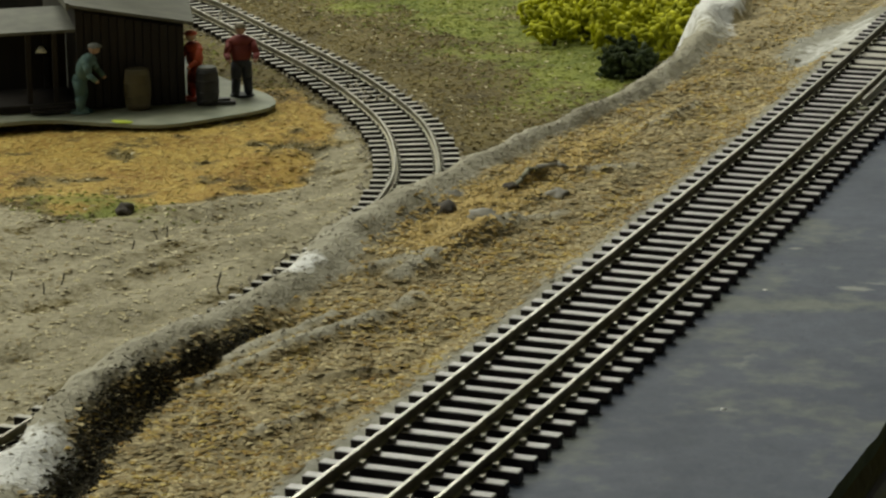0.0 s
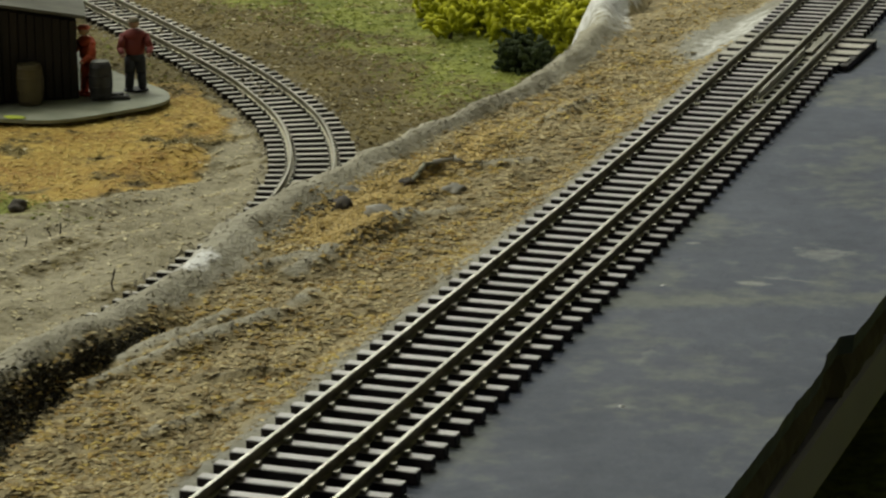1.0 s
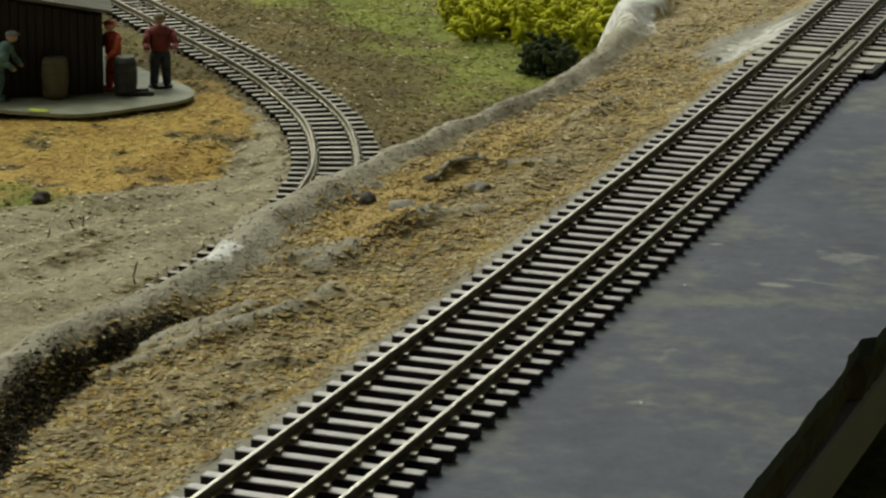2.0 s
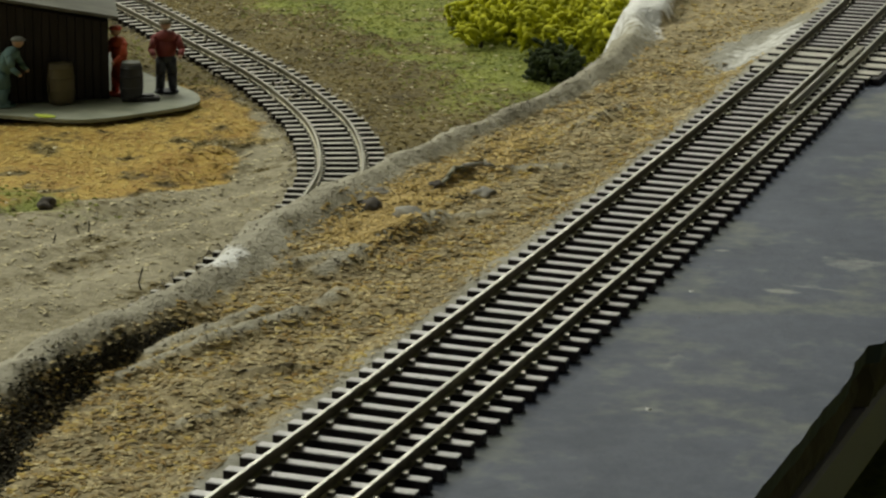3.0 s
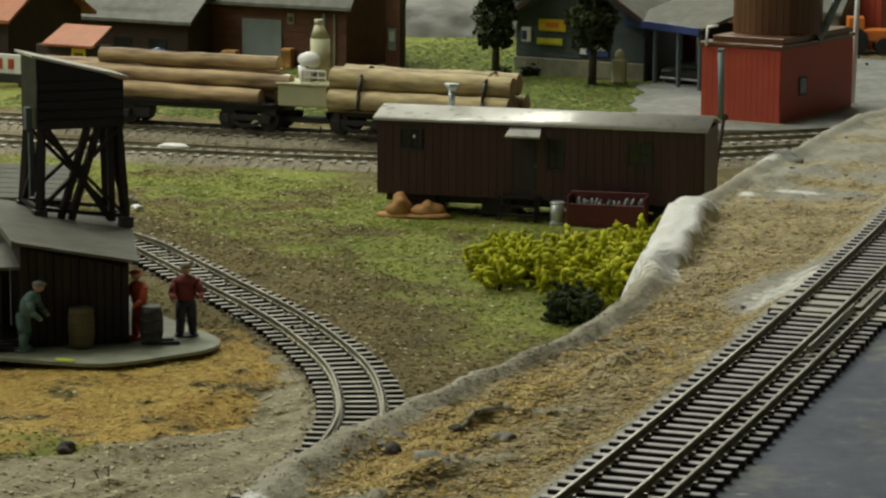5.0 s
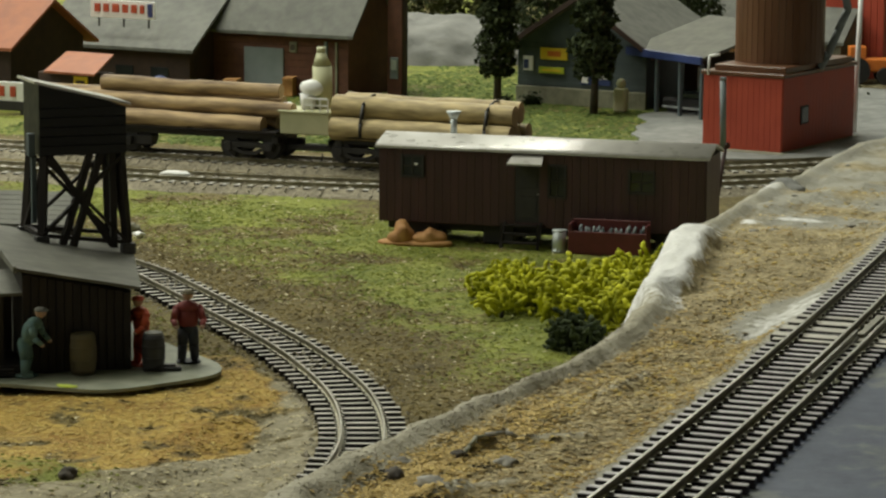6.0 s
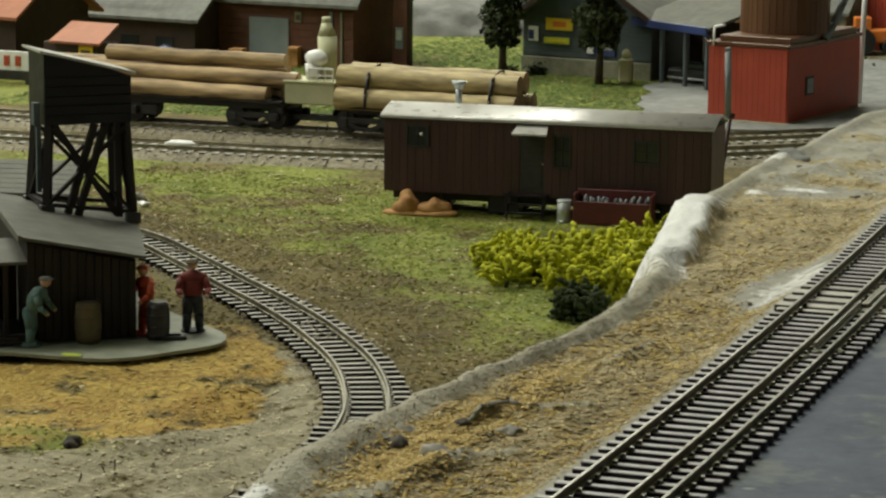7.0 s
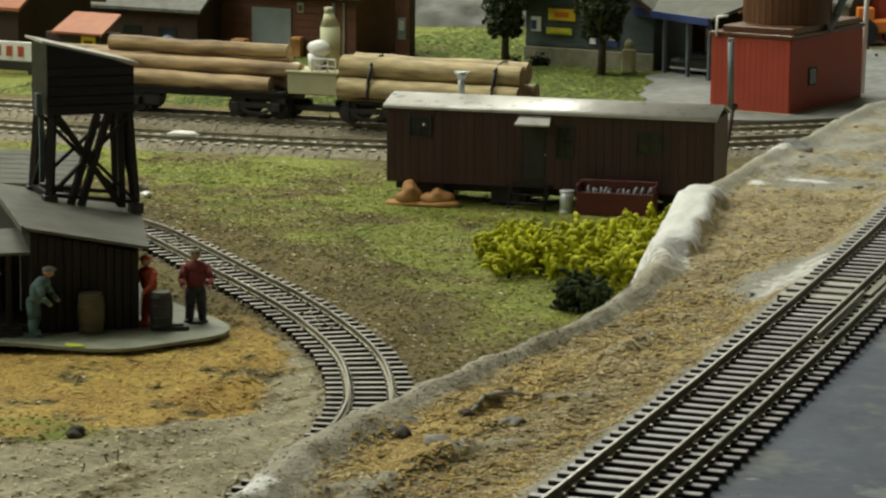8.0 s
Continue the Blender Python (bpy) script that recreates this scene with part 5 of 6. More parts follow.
for x in (-325, -267):
    bm = B()
    n = 18
    pts = []
    for i in range(n + 1):
        a = math.pi * i / n
        pts.append((0, -12.4 * math.cos(a), 4.0 + (15.4 if 0.25 < i / n < 0.75 else 12 + 6 * math.sin(a)) * math.sin(a) ** 0.6))
    for a, b in zip(pts, pts[1:]):
        rod(bm, a, b, 0.5, 0.5, 6)
    rod(bm, (0, -15.4, 2), (0, -15.0, 8.0), 0.7, 0.7, 6)
    rod(bm, (0, -15.0, 8), (0, -11.6, 16.0), 0.7, 0.7, 6)
    rod(bm, (0, -11.6, 16.0), (0, -6, 18.4), 0.7, 0.7, 6)
    ob = part("strap", bm, M_BLACK)
    ob.matrix_basis = pose(x * MM, (LY + 0.6) * MM, -29.6 * MM)
    tagged(ob, "dark strap tied round the load of logs", "strap", "log straps")


def donkey():
    d = thing("cream_cabin", -354, LY, RAILTOP + 7, 0, "cream green box cabin with a white rail between the wagons", "cabin")
    bm = B()
    box(bm, 0, 0, 9.4, 24, 18, 9.6, bevel=0.4)
    part("cabin_wall", bm, M_CREAM, d)
    bm = B()
    box(bm, 0, 0, 14.6, 25.4, 19.4, 1.2, bevel=0.3)
    part("cabin_deck", bm, M_CREAM, d)
    for x in (0, 3.8, 7.6, 11.4):
        bm = B()
        box(bm, x, -9, 18, 0.7, 0.7, 6, bevel=0.1)
        part("rail_post", bm, M_WHITE, d)
    for z in (17.8, 20.8):
        bm = B()
        box(bm, 5.7, -9, z, 12, 0.8, 0.8, bevel=0.1)
        part("rail_bar", bm, M_WHITE, d)
    bm = B()
    ball(bm, (-0.5, 0, 24.5), 4.4, 3, (1.25, 0.9, 0.85), 0.15)
    rod(bm, (-2, 0, 15), (-2, 0, 22), 3.2, 3.8, 14)
    part("tank", bm, M_WHITE, d, "rounded white tank")
    bm = B()
    ball(bm, (-11, -2, 16), 3.4, 2, (1.2, 0.9, 0.6), 0.3)
    part("sack", bm, M_WHITE, d, "white sack")
    bm = B()
    rod(bm, (2.5, 6, 15), (2.2, 6, 34), 4.2, 4.4, 18)
    rod(bm, (2.2, 6, 34), (1.6, 6, 40), 4.4, 2.0, 18)
    rod(bm, (1.6, 6, 40), (1.6, 6, 42.5), 2.0, 2.0, 12)
    part("boiler", bm, M_CREAM, d, "tall pale green boiler")
    bm = B()
    box(bm, 0, 0, -2, 22, 8, 2.5, bevel=0.3)
    pts = [(2 + 3 * math.cos(a), 0, -6 + 3.2 * math.sin(a)) for a in np.linspace(0.4, -3.0, 9)]
    for a, b in zip(pts, pts[1:]):
        rod(bm, a, b, 0.35, 0.35, 6)
    part("drawbar", bm, M_BLACK, d)


donkey()
bm = B()
ball(bm, (0, 0, 0), 4.0, 2, (2.2, 0.5, 0.35), 0.4)
ob = part("paper_scrap", bm, M_WHITE)
ob.matrix_basis = pose(-0.386, 0.772, (Z_LOW + 5.3) * MM, 0, 0, -4)
tagged(ob, "crumpled white paper scrap lying on the rail", "scrap")

# ---- the red building with the water tank ----


def water_tank():
    a = math.radians(-10.5)
    t = thing("tank_house", -173, 983.5, Z_LOW, math.degrees(a), "red wooden tank house under a brown water tank", "building")
    W, D, H = 41.0, 84.0, 36.0
    bm = B()
    box(bm, -W / 2, D / 2, H / 2, W, D, H, bevel=0.2)
    part("wall", bm, M_RED, t)
    for i in range(14):
        bm = B()
        box(bm, -W + W * (i + 0.5) / 14, -0.25, H / 2, W / 14 - 0.06, 0.5, H - 0.4, bevel=0.08)
        part("board", bm, M_RED, t)
    for i in range(22):
        bm = B()
        box(bm, 0.25, D * (i + 0.5) / 22, H / 2, 0.5, D / 22 - 0.06, H - 0.4, bevel=0.08)
        part("board", bm, M_RED, t)
    bm = B()
    box(bm, 0.6, 24, 17, 0.9, 9, 9, bevel=0.2)
    wn = part("window", bm, M_BLACK, t)
    bm = B()
    box(bm, 1.1, 24, 17, 0.2, 7, 7, bevel=0)
    part("pane", bm, M_GLASSDARK, wn)
    bm = B()
    box(bm, -W / 2, D / 2, H + 1.0, W + 2.4, D + 2.4, 2.0, bevel=0.3)
    box(bm, -W / 2 + 2, D / 2, H + 3.4, W - 4, D - 6, 3.0, bevel=0.3)
    part("roof_deck", bm, M_BROWNTANK, t, "brown plank roof deck")
    bm = B()
    rad, n = 21.0, 40
    rod(bm, (-W / 2 + 2, D / 2 - 6, H + 4.9), (-W / 2 + 2, D / 2 - 6, H + 60), rad - 0.4, rad - 0.4, 40)
    tk = part("tank", bm, M_BROWNTANK, t, "round brown stave water tank")
    for i in range(n):
        b = 6.2832 * i / n
        bm = B()
        box(bm, -W / 2 + 2 + rad * math.cos(b), D / 2 - 6 + rad * math.sin(b), H + 32, 0.9, 6.2832 * rad / n - 0.12, 54, math.degrees(b), bevel=0.1)
        part("stave", bm, M_BROWNTANK, tk)
    bm = B()
    pts = [(1, 40, H + 2), (3.5, 44, H + 9), (6.5, 48, H + 20), (9.5, 52, H + 30), (9.0, 50, H + 36), (4.0, 44, H + 38)]
    for p, q in zip(pts, pts[1:]):
        rod(bm, p, q, 1.9, 1.9, 12)
        ball(bm, q, 1.9, 1)
    part("spout", bm, M_GREYDOOR, t, "grey green bent water spout")
    bm = B()
    box(bm, -W / 2, D / 2 - 3, 0.6, W + 6, D + 8, 1.2, bevel=0.2)
    part("plinth", bm, M_STONEBASE, t, "pale timber plinth")
    bm = B()
    rod(bm, (-38, -2, H), (-37.5, -2, H + 9), 0.6, 0.6, 8)
    rod(bm, (-37.5, -2, H + 9), (-32, -2, H + 10), 0.6, 0.6, 8)
    part("vent_pipe", bm, M_WHITE, t, "white bent vent pipe")


water_tank()


def signal_post():
    p = thing("signal_post", -141.5, 757, Z_LOW, 0, "grey iron post with a red brown lever rod", "post")
    bm = B()
    rod(bm, (1.4, 0, 31), (0.8, 0, 57), 1.3, 1.3, 10)
    box(bm, 0.8, 0, 58, 2.4, 2, 1.4, bevel=0.2)
    part("post", bm, M_GREYDOOR, p)
    bm = B()
    rod(bm, (-2.0, 0, 0), (2.6, 0, 33), 0.9, 0.8, 10)
    ball(bm, (3.0, 0, 31.8), 1.3, 2)
    part("lever", bm, M_CAR, p)


signal_post()

# ---- the town behind ----


def gabled(name, x, y, rz, W, D, H, rise, wall, roof, label, over=4.0, along=True):
    """A house with its corner at (x, y): local x along the front, y to the back; ridge along x or y."""
    h = thing(name, x, y, Z_LOW, rz, label, "house")
    bm = B()
    if along:
        pro = [(0, 0), (D, 0), (D, H), (D / 2, H + rise), (0, H)]
        a, b = [bm.verts.new((0, p, q)) for p, q in pro], [bm.verts.new((W, p, q)) for p, q in pro]
    else:
        pro = [(0, 0), (W, 0), (W, H), (W / 2, H + rise), (0, H)]
        a, b = [bm.verts.new((p, 0, q)) for p, q in pro], [bm.verts.new((p, D, q)) for p, q in pro]
    bm.faces.new(a)
    bm.faces.new(b[::-1])
    for i in range(5):
        bm.faces.new((a[i], b[i], b[(i + 1) % 5], a[(i + 1) % 5]))
    bmesh.ops.recalc_face_normals(bm, faces=bm.faces)
    part("wall", bm, wall, h)
    s = rise / ((D if along else W) / 2)
    for side in (-1, 1):
        bm = B()
        if along:
            c0, c1 = D / 2, D / 2 + side * (D / 2 + over)
            slab(bm, [(-over, c0, H + rise + 1.4), (W + over, c0, H + rise + 1.4), (W + over, c1, H + 1.4 - s * over), (-over, c1, H + 1.4 - s * over)], 1.8)
        else:
            c0, c1 = W / 2, W / 2 + side * (W / 2 + over)
            slab(bm, [(c0, -over, H + rise + 1.4), (c0, D + over, H + rise + 1.4), (c1, D + over, H + 1.4 - s * over), (c1, -over, H + 1.4 - s * over)], 1.8)
        part("roof", bm, roof, h)
    return h


def panel(parent, name, x0, x1, z0, z1, y, m, label="", t=0.8, sub=()):
    bm = B()
    box(bm, (x0 + x1) / 2, y - t / 2, (z0 + z1) / 2, x1 - x0, t, z1 - z0, bevel=0.15)
    p = part(name, bm, m, parent, label)
    for a, b, c, d, mm in sub:
        bm = B()
        box(bm, (a + b) / 2, y - t - 0.15, (c + d) / 2, b - a, 0.3, d - c, bevel=0.02)
        part("bar", bm, mm, p)
    return p


def town():
    # brown workshop: long front wing and a taller wing with a grey door
    a = gabled("workshop", -640, 1128, -8, 96, 70, 28, 26, M_BRICK_DARK, M_ROOFGREY, "dark brown workshop with a broad grey roof", 6)
    for i in range(3):
        panel(a, "window", 22 + 24 * i, 34 + 24 * i, 4, 14, 0, M_GLASSDARK)
    b = gabled("goods_shed", -545, 1140, -8, 92, 50, 41, 30, M_BRICK, M_ROOFGREY, "red brown brick goods shed with a grey sliding door", 6)
    for k in range(10):
        bm = B()
        box(bm, 46, -0.3, 2 + 4 * k, 92, 0.5, 3.7, bevel=0.12)
        part("brick_course", bm, M_BRICK, b)
    panel(b, "sliding_door", 24.5, 50.5, 0.5, 26, -0.7, M_GREYDOOR, "grey sliding door")
    panel(b, "notice", 54.5, 59, 24, 30, -0.8, M_STONEBASE, "pale notice", sub=((55.4, 58.1, 25.4, 28.5, M_ROCK),))
    panel(b, "downpipe", 77, 79, 0, 31, -0.8, M_GREYDOOR)
    panel(b, "downpipe", 84, 85.5, 0, 31, -0.8, M_STONEBASE)
    g = gabled("brick_annex", -440, 1150, -4, 9.5, 6, 58, 2, M_BRICK_DARK, M_BRICK_DARK, "narrow brick annex beside the goods shed", 2)
    panel(g, "corner_pier", 0.4, 9.2, 0, 57, -0.1, M_BRICK, "red brown brick pier")
    panel(g, "notice", 2.4, 7.2, 10, 22, -1.0, M_GREYDOOR, "pale blue poster", sub=((3.2, 6.4, 15, 20.5, M_TIN),))
    for x, y, w, h, m, lab in ((-522, 1122, 8, 9, M_CLAY, "orange brown crate standing before the goods shed"), (-489, 1126, 6, 11, M_CLAY, "tall orange brown crate against the brick wall")):
        c = thing("crate", x, y, Z_LOW, rnd.uniform(-8, 8), lab, "crate")
        bm = B()
        box(bm, 0, 0, h / 2, w, 8, h, bevel=0.3)
        part("crate_box", bm, m, c)
        for z in (1.2, h - 1.2):
            bm = B()
            box(bm, 0, -4.2, z, w, 0.6, 1.6, bevel=0.1)
            part("batten", bm, m, c)
    for x, m, s in ((-592, M_GREYDOOR, 5), (-578, M_WHITE, 4), (-556, M_BLUE, 5.5), (-540, M_GREYDOOR, 4.5)):
        bm = B()
        rod(bm, (0, 0, 0), (0, 0, s * 1.6), s * 0.8, s * 0.75, 14)
        ball(bm, (0, 0, s * 1.6), s * 0.75, 2, (1, 1, 0.6))
        ob = part("churn", bm, m)
        ob.matrix_basis = pose(x * MM, 1.1, Z_LOW * MM)
        tagged(ob, "small painted churn before the workshop", "churn", "churns before the workshop")
    # orange roofed inn at the west and its little kiosk
    c = gabled("inn", -690, 1030, -12, 92, 60, 35, 20, M_BRICK_DARK, M_TILE_ORANGE, "dark timber inn with an orange tiled roof", 6)
    panel(c, "window", 50, 60, 6, 16, 0, M_GLASSDARK)
    k = thing("kiosk", -555, 1000, Z_LOW, -10, "dark little kiosk with a sloping orange roof", "kiosk")
    bm = B()
    box(bm, 0, 0, 11, 36, 18, 22, bevel=0.3)
    part("kiosk_wall", bm, M_BRICK_DARK, k)
    bm = B()
    slab(bm, [(-17, 14, 31), (14, 14, 31), (22, -13, 23), (-11, -13, 23)], 1.2)
    part("kiosk_roof", bm, M_TILE_ORANGE, k, "orange sloping roof")
    panel(k, "sign", 6, 15, 15, 21, -9.2, M_YELLOW, "yellow sign", sub=((7.5, 13.5, 17.4, 18.8, M_BRICK_DARK),))
    s = thing("billboard", -600, 985, Z_LOW, -4, "white billboard with red lettering on dark legs", "sign")
    bm = B()
    box(bm, 0, 0, 12, 52, 1.4, 10, bevel=0.2)
    bd = part("board", bm, M_WHITE, s)
    for x in (-20, -13, -6, 1, 8, 15):
        bm = B()
        box(bm, x + 2, -0.9, 12, 3.6, 0.4, 5.4, bevel=0.1)
        part("letter_bar", bm, M_ORANGECLOTH, bd)
    bm = B()
    box(bm, 0, 0, 4.5, 54, 2, 5, bevel=0.2)
    for x in (-22, 22):
        box(bm, x, 0.4, 3, 2, 2, 6, bevel=0.1)
    part("leg", bm, M_BLACK, s)
    # blue grey shop
    d = gabled("shop", -363.5, 1152, -9, 78, 90, 33, 25, M_BLUEGREY, M_ROOFGREY, "blue grey clapboard shop with signs and a stone base", 7, along=False)
    for i in range(9):
        bm = B()
        box(bm, 39, -0.3, 11.5 + 2.6 * i, 78, 0.5, 2.4, bevel=0.15)
        part("clapboard", bm, M_BLUEGREY, d)
    bm = B()
    box(bm, 39, -0.9, 4.8, 79, 2.0, 9.6, bevel=0.4)
    part("stone_base", bm, M_STONEBASE, d, "pale stone base")
    for sd in (-1, 1):
        bm = B()
        beam(bm, (39 + sd * 47, -7.4, 28.6), (39, -7.4, 59.2), 1.2, 2.6)
        part("verge_board", bm, M_BRICK_DARK, d)
    panel(d, "sign", 14.5, 31, 24.5, 31, -1, M_YELLOW, "yellow shop sign", sub=((19, 27, 26.4, 29.2, M_ORANGE),))
    panel(d, "sign", 13.5, 29, 17, 20.5, -1, M_LIME, "lime green shop sign", sub=((16, 27, 18.2, 19.2, M_YELLOW),))
    panel(d, "sign", 4, 10, 18, 26, -1, M_WHITE, "white and blue round sign", sub=((4.4, 7.4, 19, 24, M_BLUE),))
    panel(d, "window", 39, 57, 12, 20, -1, M_BLUE, "shop window with pale posters", sub=((40, 44, 13, 19, M_WHITE), (47, 55.5, 15.5, 19.2, M_WHITE)))
    # shop porch on the east side, with its blue fascia
    p = thing("shop_porch", -285, 1150, Z_LOW, -38, "shop porch with a grey roof and a blue fascia", "porch")
    bm = B()
    slab(bm, [(-6, -14, 33), (62, -14, 33), (62, 40, 49), (-6, 40, 49)], 1.6)
    part("porch_roof", bm, M_SHEDROOF, p)
    bm = B()
    box(bm, 28, -14.6, 31.6, 68, 1.6, 4.2, bevel=0.3)
    part("fascia", bm, M_BLUE, p, "dark blue fascia board")
    bm = B()
    box(bm, 28, 22, 16.5, 60, 2, 33, bevel=0.2)
    part("porch_wall", bm, M_BRICK_DARK, p)
    for x in (-2, 19, 40, 59):
        bm = B()
        box(bm, x, -12, 14.9, 2, 2, 29.8, bevel=0.2)
        part("porch_post", bm, M_BLUEGREY, p)
    panel(p, "window", 15, 27, 8, 22, 20.5, M_GLASSDARK, "shop window")
    panel(p, "window_trim", 12, 14.6, 6, 23, 20.4, M_WHITE)
    panel(p, "door", 31, 40, 1, 22, 20.5, M_CLAY, "brown door")
    v = thing("parked_car", -258, 1135, Z_LOW, -20, "dark parked model car before the shop", "car")
    bm = B()
    box(bm, 0, 0, 5.5, 34, 15, 6, bevel=1.6)
    part("body", bm, M_BLACK, v)
    bm = B()
    box(bm, 1, 0, 10.2, 18, 13, 5, bevel=1.5)
    part("cabin", bm, M_GLASSDARK, v)
    bm = B()
    box(bm, -1, -7.8, 3.6, 30, 0.8, 1.2, bevel=0.2)
    part("sill_trim", bm, M_TIN, v, "chrome side trim")
    for x in (-10, 10):
        for y in (-6.5, 6.5):
            bm = B()
            rod(bm, (x, y - 1.2, 3.4), (x, y + 1.2, 3.4), 3.4, 3.4, 16)
            part("wheel", bm, M_BLACK, v)
    f = thing("fuel_pump", -297, 1128, Z_LOW, 0, "cream fuel pump with a rounded head", "pump")
    bm = B()
    box(bm, 0, 0, 6.5, 7, 6, 13, bevel=1)
    part("pump_body", bm, M_CREAM, f)
    bm = B()
    ball(bm, (0, 0, 15), 2.6, 2, (1, 0.8, 1.2))
    part("pump_head", bm, M_CREAM, f)
    # red shed, white pole and orange machine in the east
    e = thing("red_barn", -238, 1345, low_h(-225, 1345), -4, "red barn with a white pole", "building")
    bm = B()
    box(bm, 18, 20, 32, 36, 40, 64, bevel=0.4)
    part("wall", bm, M_RED, e)
    for i in range(9):
        bm = B()
        box(bm, 2 + 4 * i, -0.3, 31.5, 3.8, 0.6, 62, bevel=0.1)
        part("board", bm, M_RED, e)
    bm = B()
    slab(bm, [(-3, -4, 64), (39, -4, 64), (39, 22, 84), (-3, 22, 84)], 2)
    part("roof", bm, M_ROOFGREY, e)
    w = thing("white_pole", -160.5, 1082, Z_LOW, 0, "slender white painted pole", "pole")
    bm = B()
    rod(bm, (0, 0, 0), (2, 0, 80), 1.4, 1.2, 10)
    part("shaft", bm, M_WHITE, w)
    o = thing("orange_tractor", -206, 1322, low_h(-206, 1322), 20, "small orange tractor beside the red barn", "tractor")
    bm = B()
    box(bm, 0, 0, 11, 24, 10, 8, bevel=1)
    box(bm, -7, 0, 18, 10, 9, 8, bevel=0.6)
    part("body", bm, M_ORANGE, o)
    for x, rr in ((-8, 8), (9, 5)):
        for y in (-7, 7):
            bm = B()
            rod(bm, (x, y - 2, rr), (x, y + 2, rr), rr, rr, 18)
            part("wheel", bm, M_BLACK, o)


town()


def tree(x, y, h, spread, base, label, seed):
    r = random.Random(seed)
    t = thing("tree", x, y, Z_LOW, 0, label, "tree", "dark trees of the town")
    bm = B()
    rod(bm, (0, 0, -1), (0.6, 0, h * 0.45), 2.4, 1.6, 9)
    rod(bm, (0.6, 0, h * 0.45), (0, 0, h * 0.9), 1.6, 0.5, 8)
    for _ in range(9):
        z = r.uniform(base, h * 0.85)
        a = r.uniform(0, 6.28)
        rod(bm, (0.4, 0, z), (0.4 + spread * 0.7 * math.cos(a), spread * 0.7 * math.sin(a), z + r.uniform(2, 9)), 0.9, 0.3, 6)
    part("trunk", bm, M_BARK, t)
    verts, faces = [], []
    for _ in range(2600):
        z = base + (h - base) * r.random() ** 0.9
        k = (z - base) / (h - base)
        rad = spread * (0.45 + 0.9 * math.sin(math.pi * min(1, k * 0.75 + 0.18))) * (0.75 + 0.5 * nz(z, k * 9, 6, seed))
        a = r.uniform(0, 6.283)
        q = rad * r.random() ** 0.45
        c = Vector((q * math.cos(a), q * math.sin(a), z))
        s = r.uniform(1.0, 2.6)
        n = len(verts)
        for _k in range(4):
            verts.append((c + Vector((r.uniform(-s, s), r.uniform(-s, s), r.uniform(-s, s)))) * MM)
        faces += [(n, n + 1, n + 2), (n, n + 2, n + 3), (n + 1, n + 2, n + 3)]
    me = bpy.data.meshes.new("crown")
    me.from_pydata(verts, [], faces)
    me.materials.append(M_TREE)
    ob = new("crown", me)
    ob.parent = t


tree(-365, 1122, 74, 11, 17, "dark green model tree on a bare trunk", 1)
tree(-307, 1112, 70, 12, 19, "dark green model tree before the shop", 2)
tree(-425, 1380, 70, 24, 4, "dark green bushy model tree on the hill", 3)
tree(-318, 1330, 66, 24, 3, "dark green bushy model tree behind the shop", 4)
tree(-275, 1390, 80, 26, 3, "tall dark green model tree behind the tank house", 5)


def rock_hill():
    bm = B()
    ball(bm, (0, 0, 0), 100, 5, (0.95, 0.7, 0.36), 0.28)
    for v in bm.verts:
        v.co += v.normal * (4 * noise.noise(v.co / 16) + 2 * noise.noise(v.co / 6))
    ob = part("rock_hill", bm, M_ROCKGREY)
    ob.matrix_basis = pose(-0.515, 1.375, (Z_LOW - 8) * MM)
    tagged(ob, "grey rounded rock hill behind the town", kind="structure")


rock_hill()


def low_bushes():
    r = random.Random(21)
    for x, y, s in ((-352, 1142, 4.5), (-366, 1138, 3.5), (-205, 1240, 8), (-230, 1300, 10), (-350, 1330, 9), (-300, 1400, 12)):
        b = thing("shrub", x, y, low_h(x, y), 0, "small dark green shrub growing by the shop", "shrub")
        verts, faces = [], []
        for _ in range(240):
            c = Vector((r.gauss(0, s * 0.5), r.gauss(0, s * 0.5), abs(r.gauss(s * 0.5, s * 0.4))))
            n = len(verts)
            for _k in range(4):
                verts.append((c + Vector((r.uniform(-1.4, 1.4), r.uniform(-1.4, 1.4), r.uniform(-1.2, 1.2)))) * MM)
            faces += [(n, n + 1, n + 2), (n, n + 2, n + 3), (n + 1, n + 2, n + 3)]
        me = bpy.data.meshes.new("leaves")
        me.from_pydata(verts, [], faces)
        me.materials.append(M_TREE)
        ob = new("leaves", me)
        ob.parent = b


low_bushes()


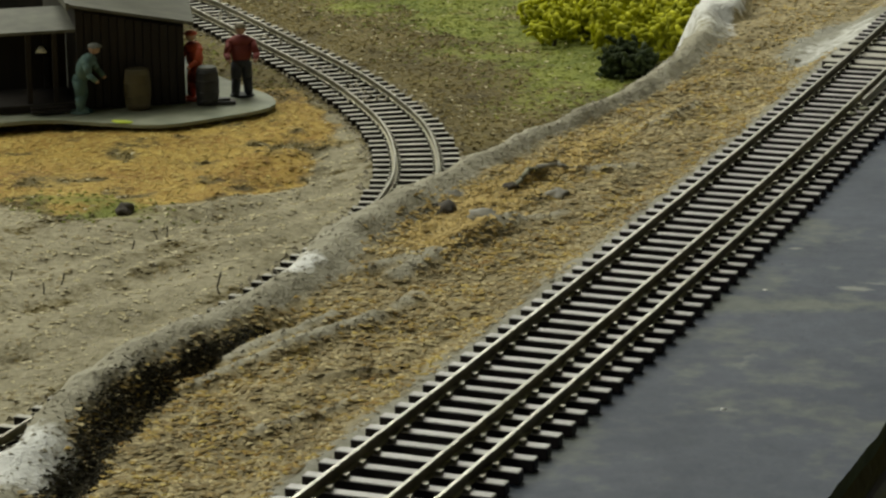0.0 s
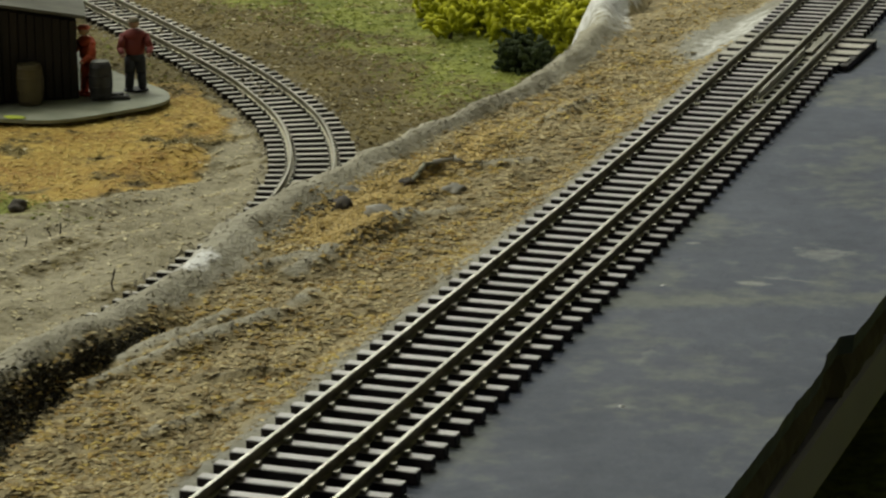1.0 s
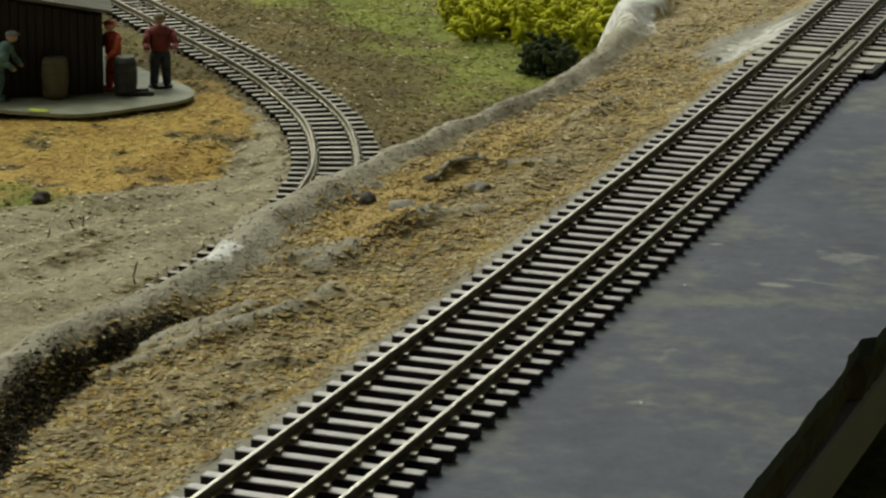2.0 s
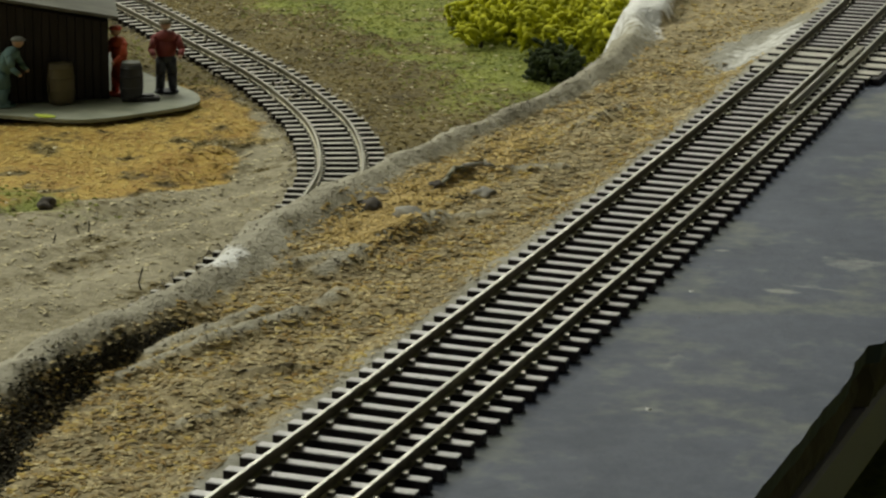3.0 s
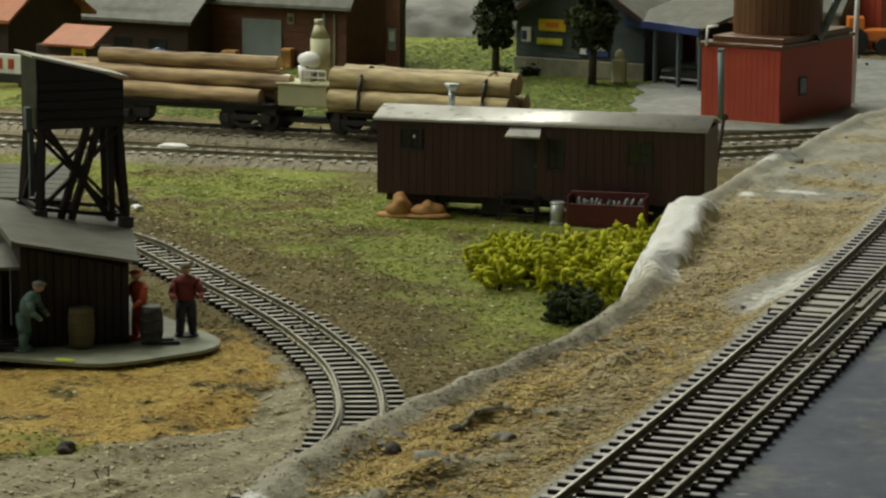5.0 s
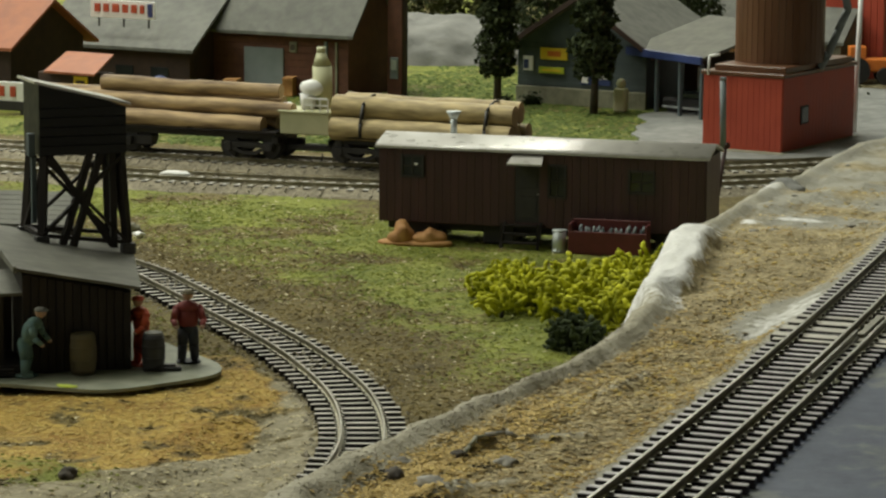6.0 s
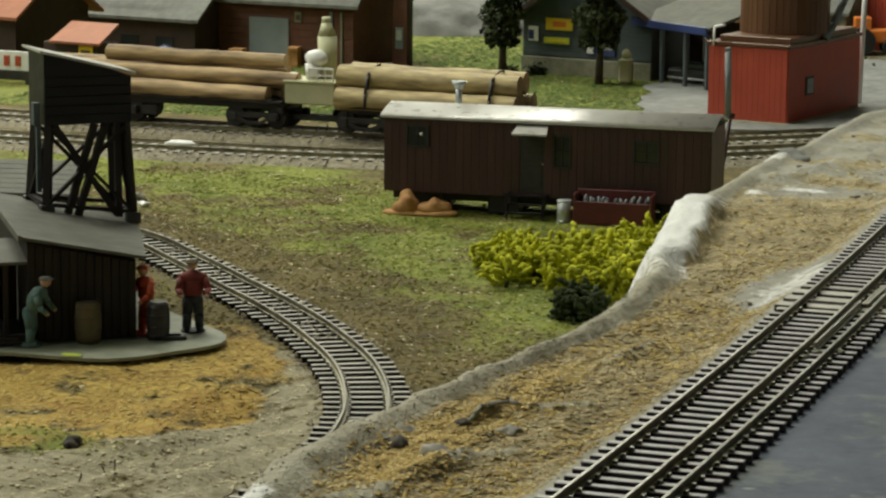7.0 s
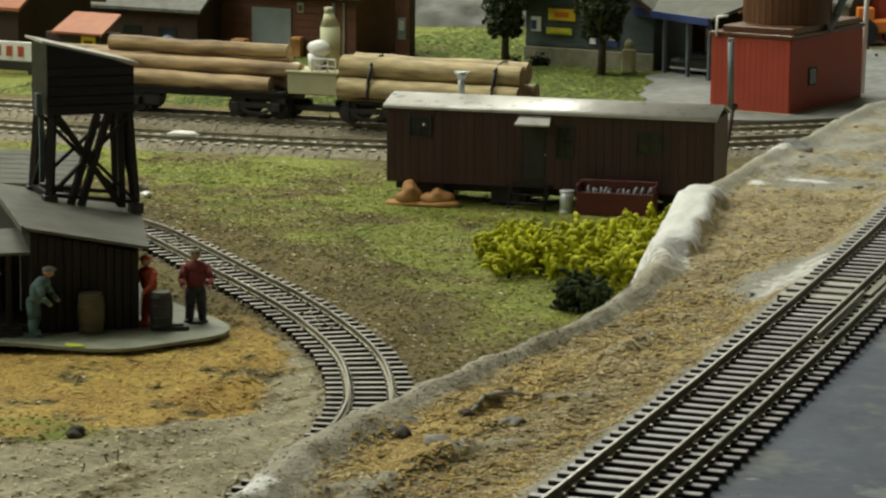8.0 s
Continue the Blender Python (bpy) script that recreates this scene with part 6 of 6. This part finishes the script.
def far_slope():
    """Wooded slope and two cottages behind the town."""
    r = random.Random(8)
    for k in range(26):
        x, y = -640 + 20 * k + r.uniform(-8, 8), 1500 + r.uniform(-35, 60)
        s, h = r.uniform(16, 28), r.uniform(30, 62)
        z = low_h(x, y)
        b = thing("hill_bush", x, y, z, 0, "dense olive green bush on the slope behind the town" if k % 4 else "straw yellow bush on the slope behind the town", "bush", "bushes on the slope")
        verts, faces = [], []
        for _ in range(700):
            u = r.random()
            rad = s * (1 - 0.6 * u) * r.random() ** 0.4
            a = r.uniform(0, 6.283)
            c = Vector((rad * math.cos(a), rad * math.sin(a), h * u))
            n = len(verts)
            for _k in range(4):
                verts.append((c + Vector((r.uniform(-3, 3), r.uniform(-3, 3), r.uniform(-2.6, 2.6)))) * MM)
            faces += [(n, n + 1, n + 2), (n, n + 2, n + 3), (n + 1, n + 2, n + 3)]
        me = bpy.data.meshes.new("leaves")
        me.from_pydata(verts, [], faces)
        me.materials.append(M_OLIVE if k % 4 else M_STRAW)
        new("leaves", me).parent = b
    for x, y, rz, wall, lab in ((-262, 1330, -12, M_STONEBASE, "pale tan cottage with a grey roof on the slope"), (-330, 1405, 10, M_CLAY, "ochre cottage with a grey roof on the slope")):
        h = gabled("cottage", x, y, rz, 40, 34, 26, 16, wall, M_ROOFGREY, lab, 3)
        h.location.z = (low_h(x, y) - 1) * MM
        for i in range(2):
            panel(h, "window", 7 + 17 * i, 15 + 17 * i, 9, 19, 0, M_GLASSDARK)


far_slope()


def roof_sign():
    s = thing("roof_sign", -588, 1118, Z_LOW + 36.5, -8, "white roof sign with red lettering on thin posts", "sign")
    bm = B()
    box(bm, 0, 0, 9, 44, 1.0, 10, bevel=0.2)
    bd = part("board", bm, M_WHITE, s)
    for x, w in ((-18, 4), (-12, 4), (-5.5, 5), (1, 4), (7, 4), (12.5, 3)):
        bm = B()
        box(bm, x + 1, -0.7, 9.6, w, 0.4, 4.6, bevel=0.1)
        part("letter_bar", bm, M_ORANGECLOTH, bd)
    bm = B()
    box(bm, 19, -0.7, 9, 3.4, 0.4, 7.5, bevel=0.1)
    part("emblem", bm, M_BLUE, bd, "blue emblem")
    for x in (-17, 0, 17):
        bm = B()
        box(bm, x, 0.9, 5, 1.0, 0.8, 12, bevel=0.1)
        part("post", bm, M_BLACK, s)


roof_sign()


def yard():
    line = spline([(-272, 1085), (-262, 1040), (-240, 975), (-205, 948), (-120, 985), (60, 990), (120, 1150), (60, 1420), (-160, 1460), (-240, 1300), (-262, 1160), (-282, 1120), (-272, 1085)], 8)
    bm = B()
    hi = [bm.verts.new((x + 6 * nz(x, y, 25), y + 6 * nz(x, y, 25, 4), Z_LOW + 0.9)) for x, y, _ in line[:-1]]
    lo = [bm.verts.new((v.co.x, v.co.y, Z_LOW - 1.5)) for v in hi]
    n = len(hi)
    bm.faces.new(hi)
    for i in range(n):
        bm.faces.new((lo[i], lo[(i + 1) % n], hi[(i + 1) % n], hi[i]))
    bmesh.ops.recalc_face_normals(bm, faces=bm.faces)
    tagged(part("gravel_yard", bm, mat("yard_gravel", (0.12, 0.125, 0.12), (0.24, 0.245, 0.23), 0.9, scale=160)), "grey gravel yard before the shop", kind="structure")


yard()
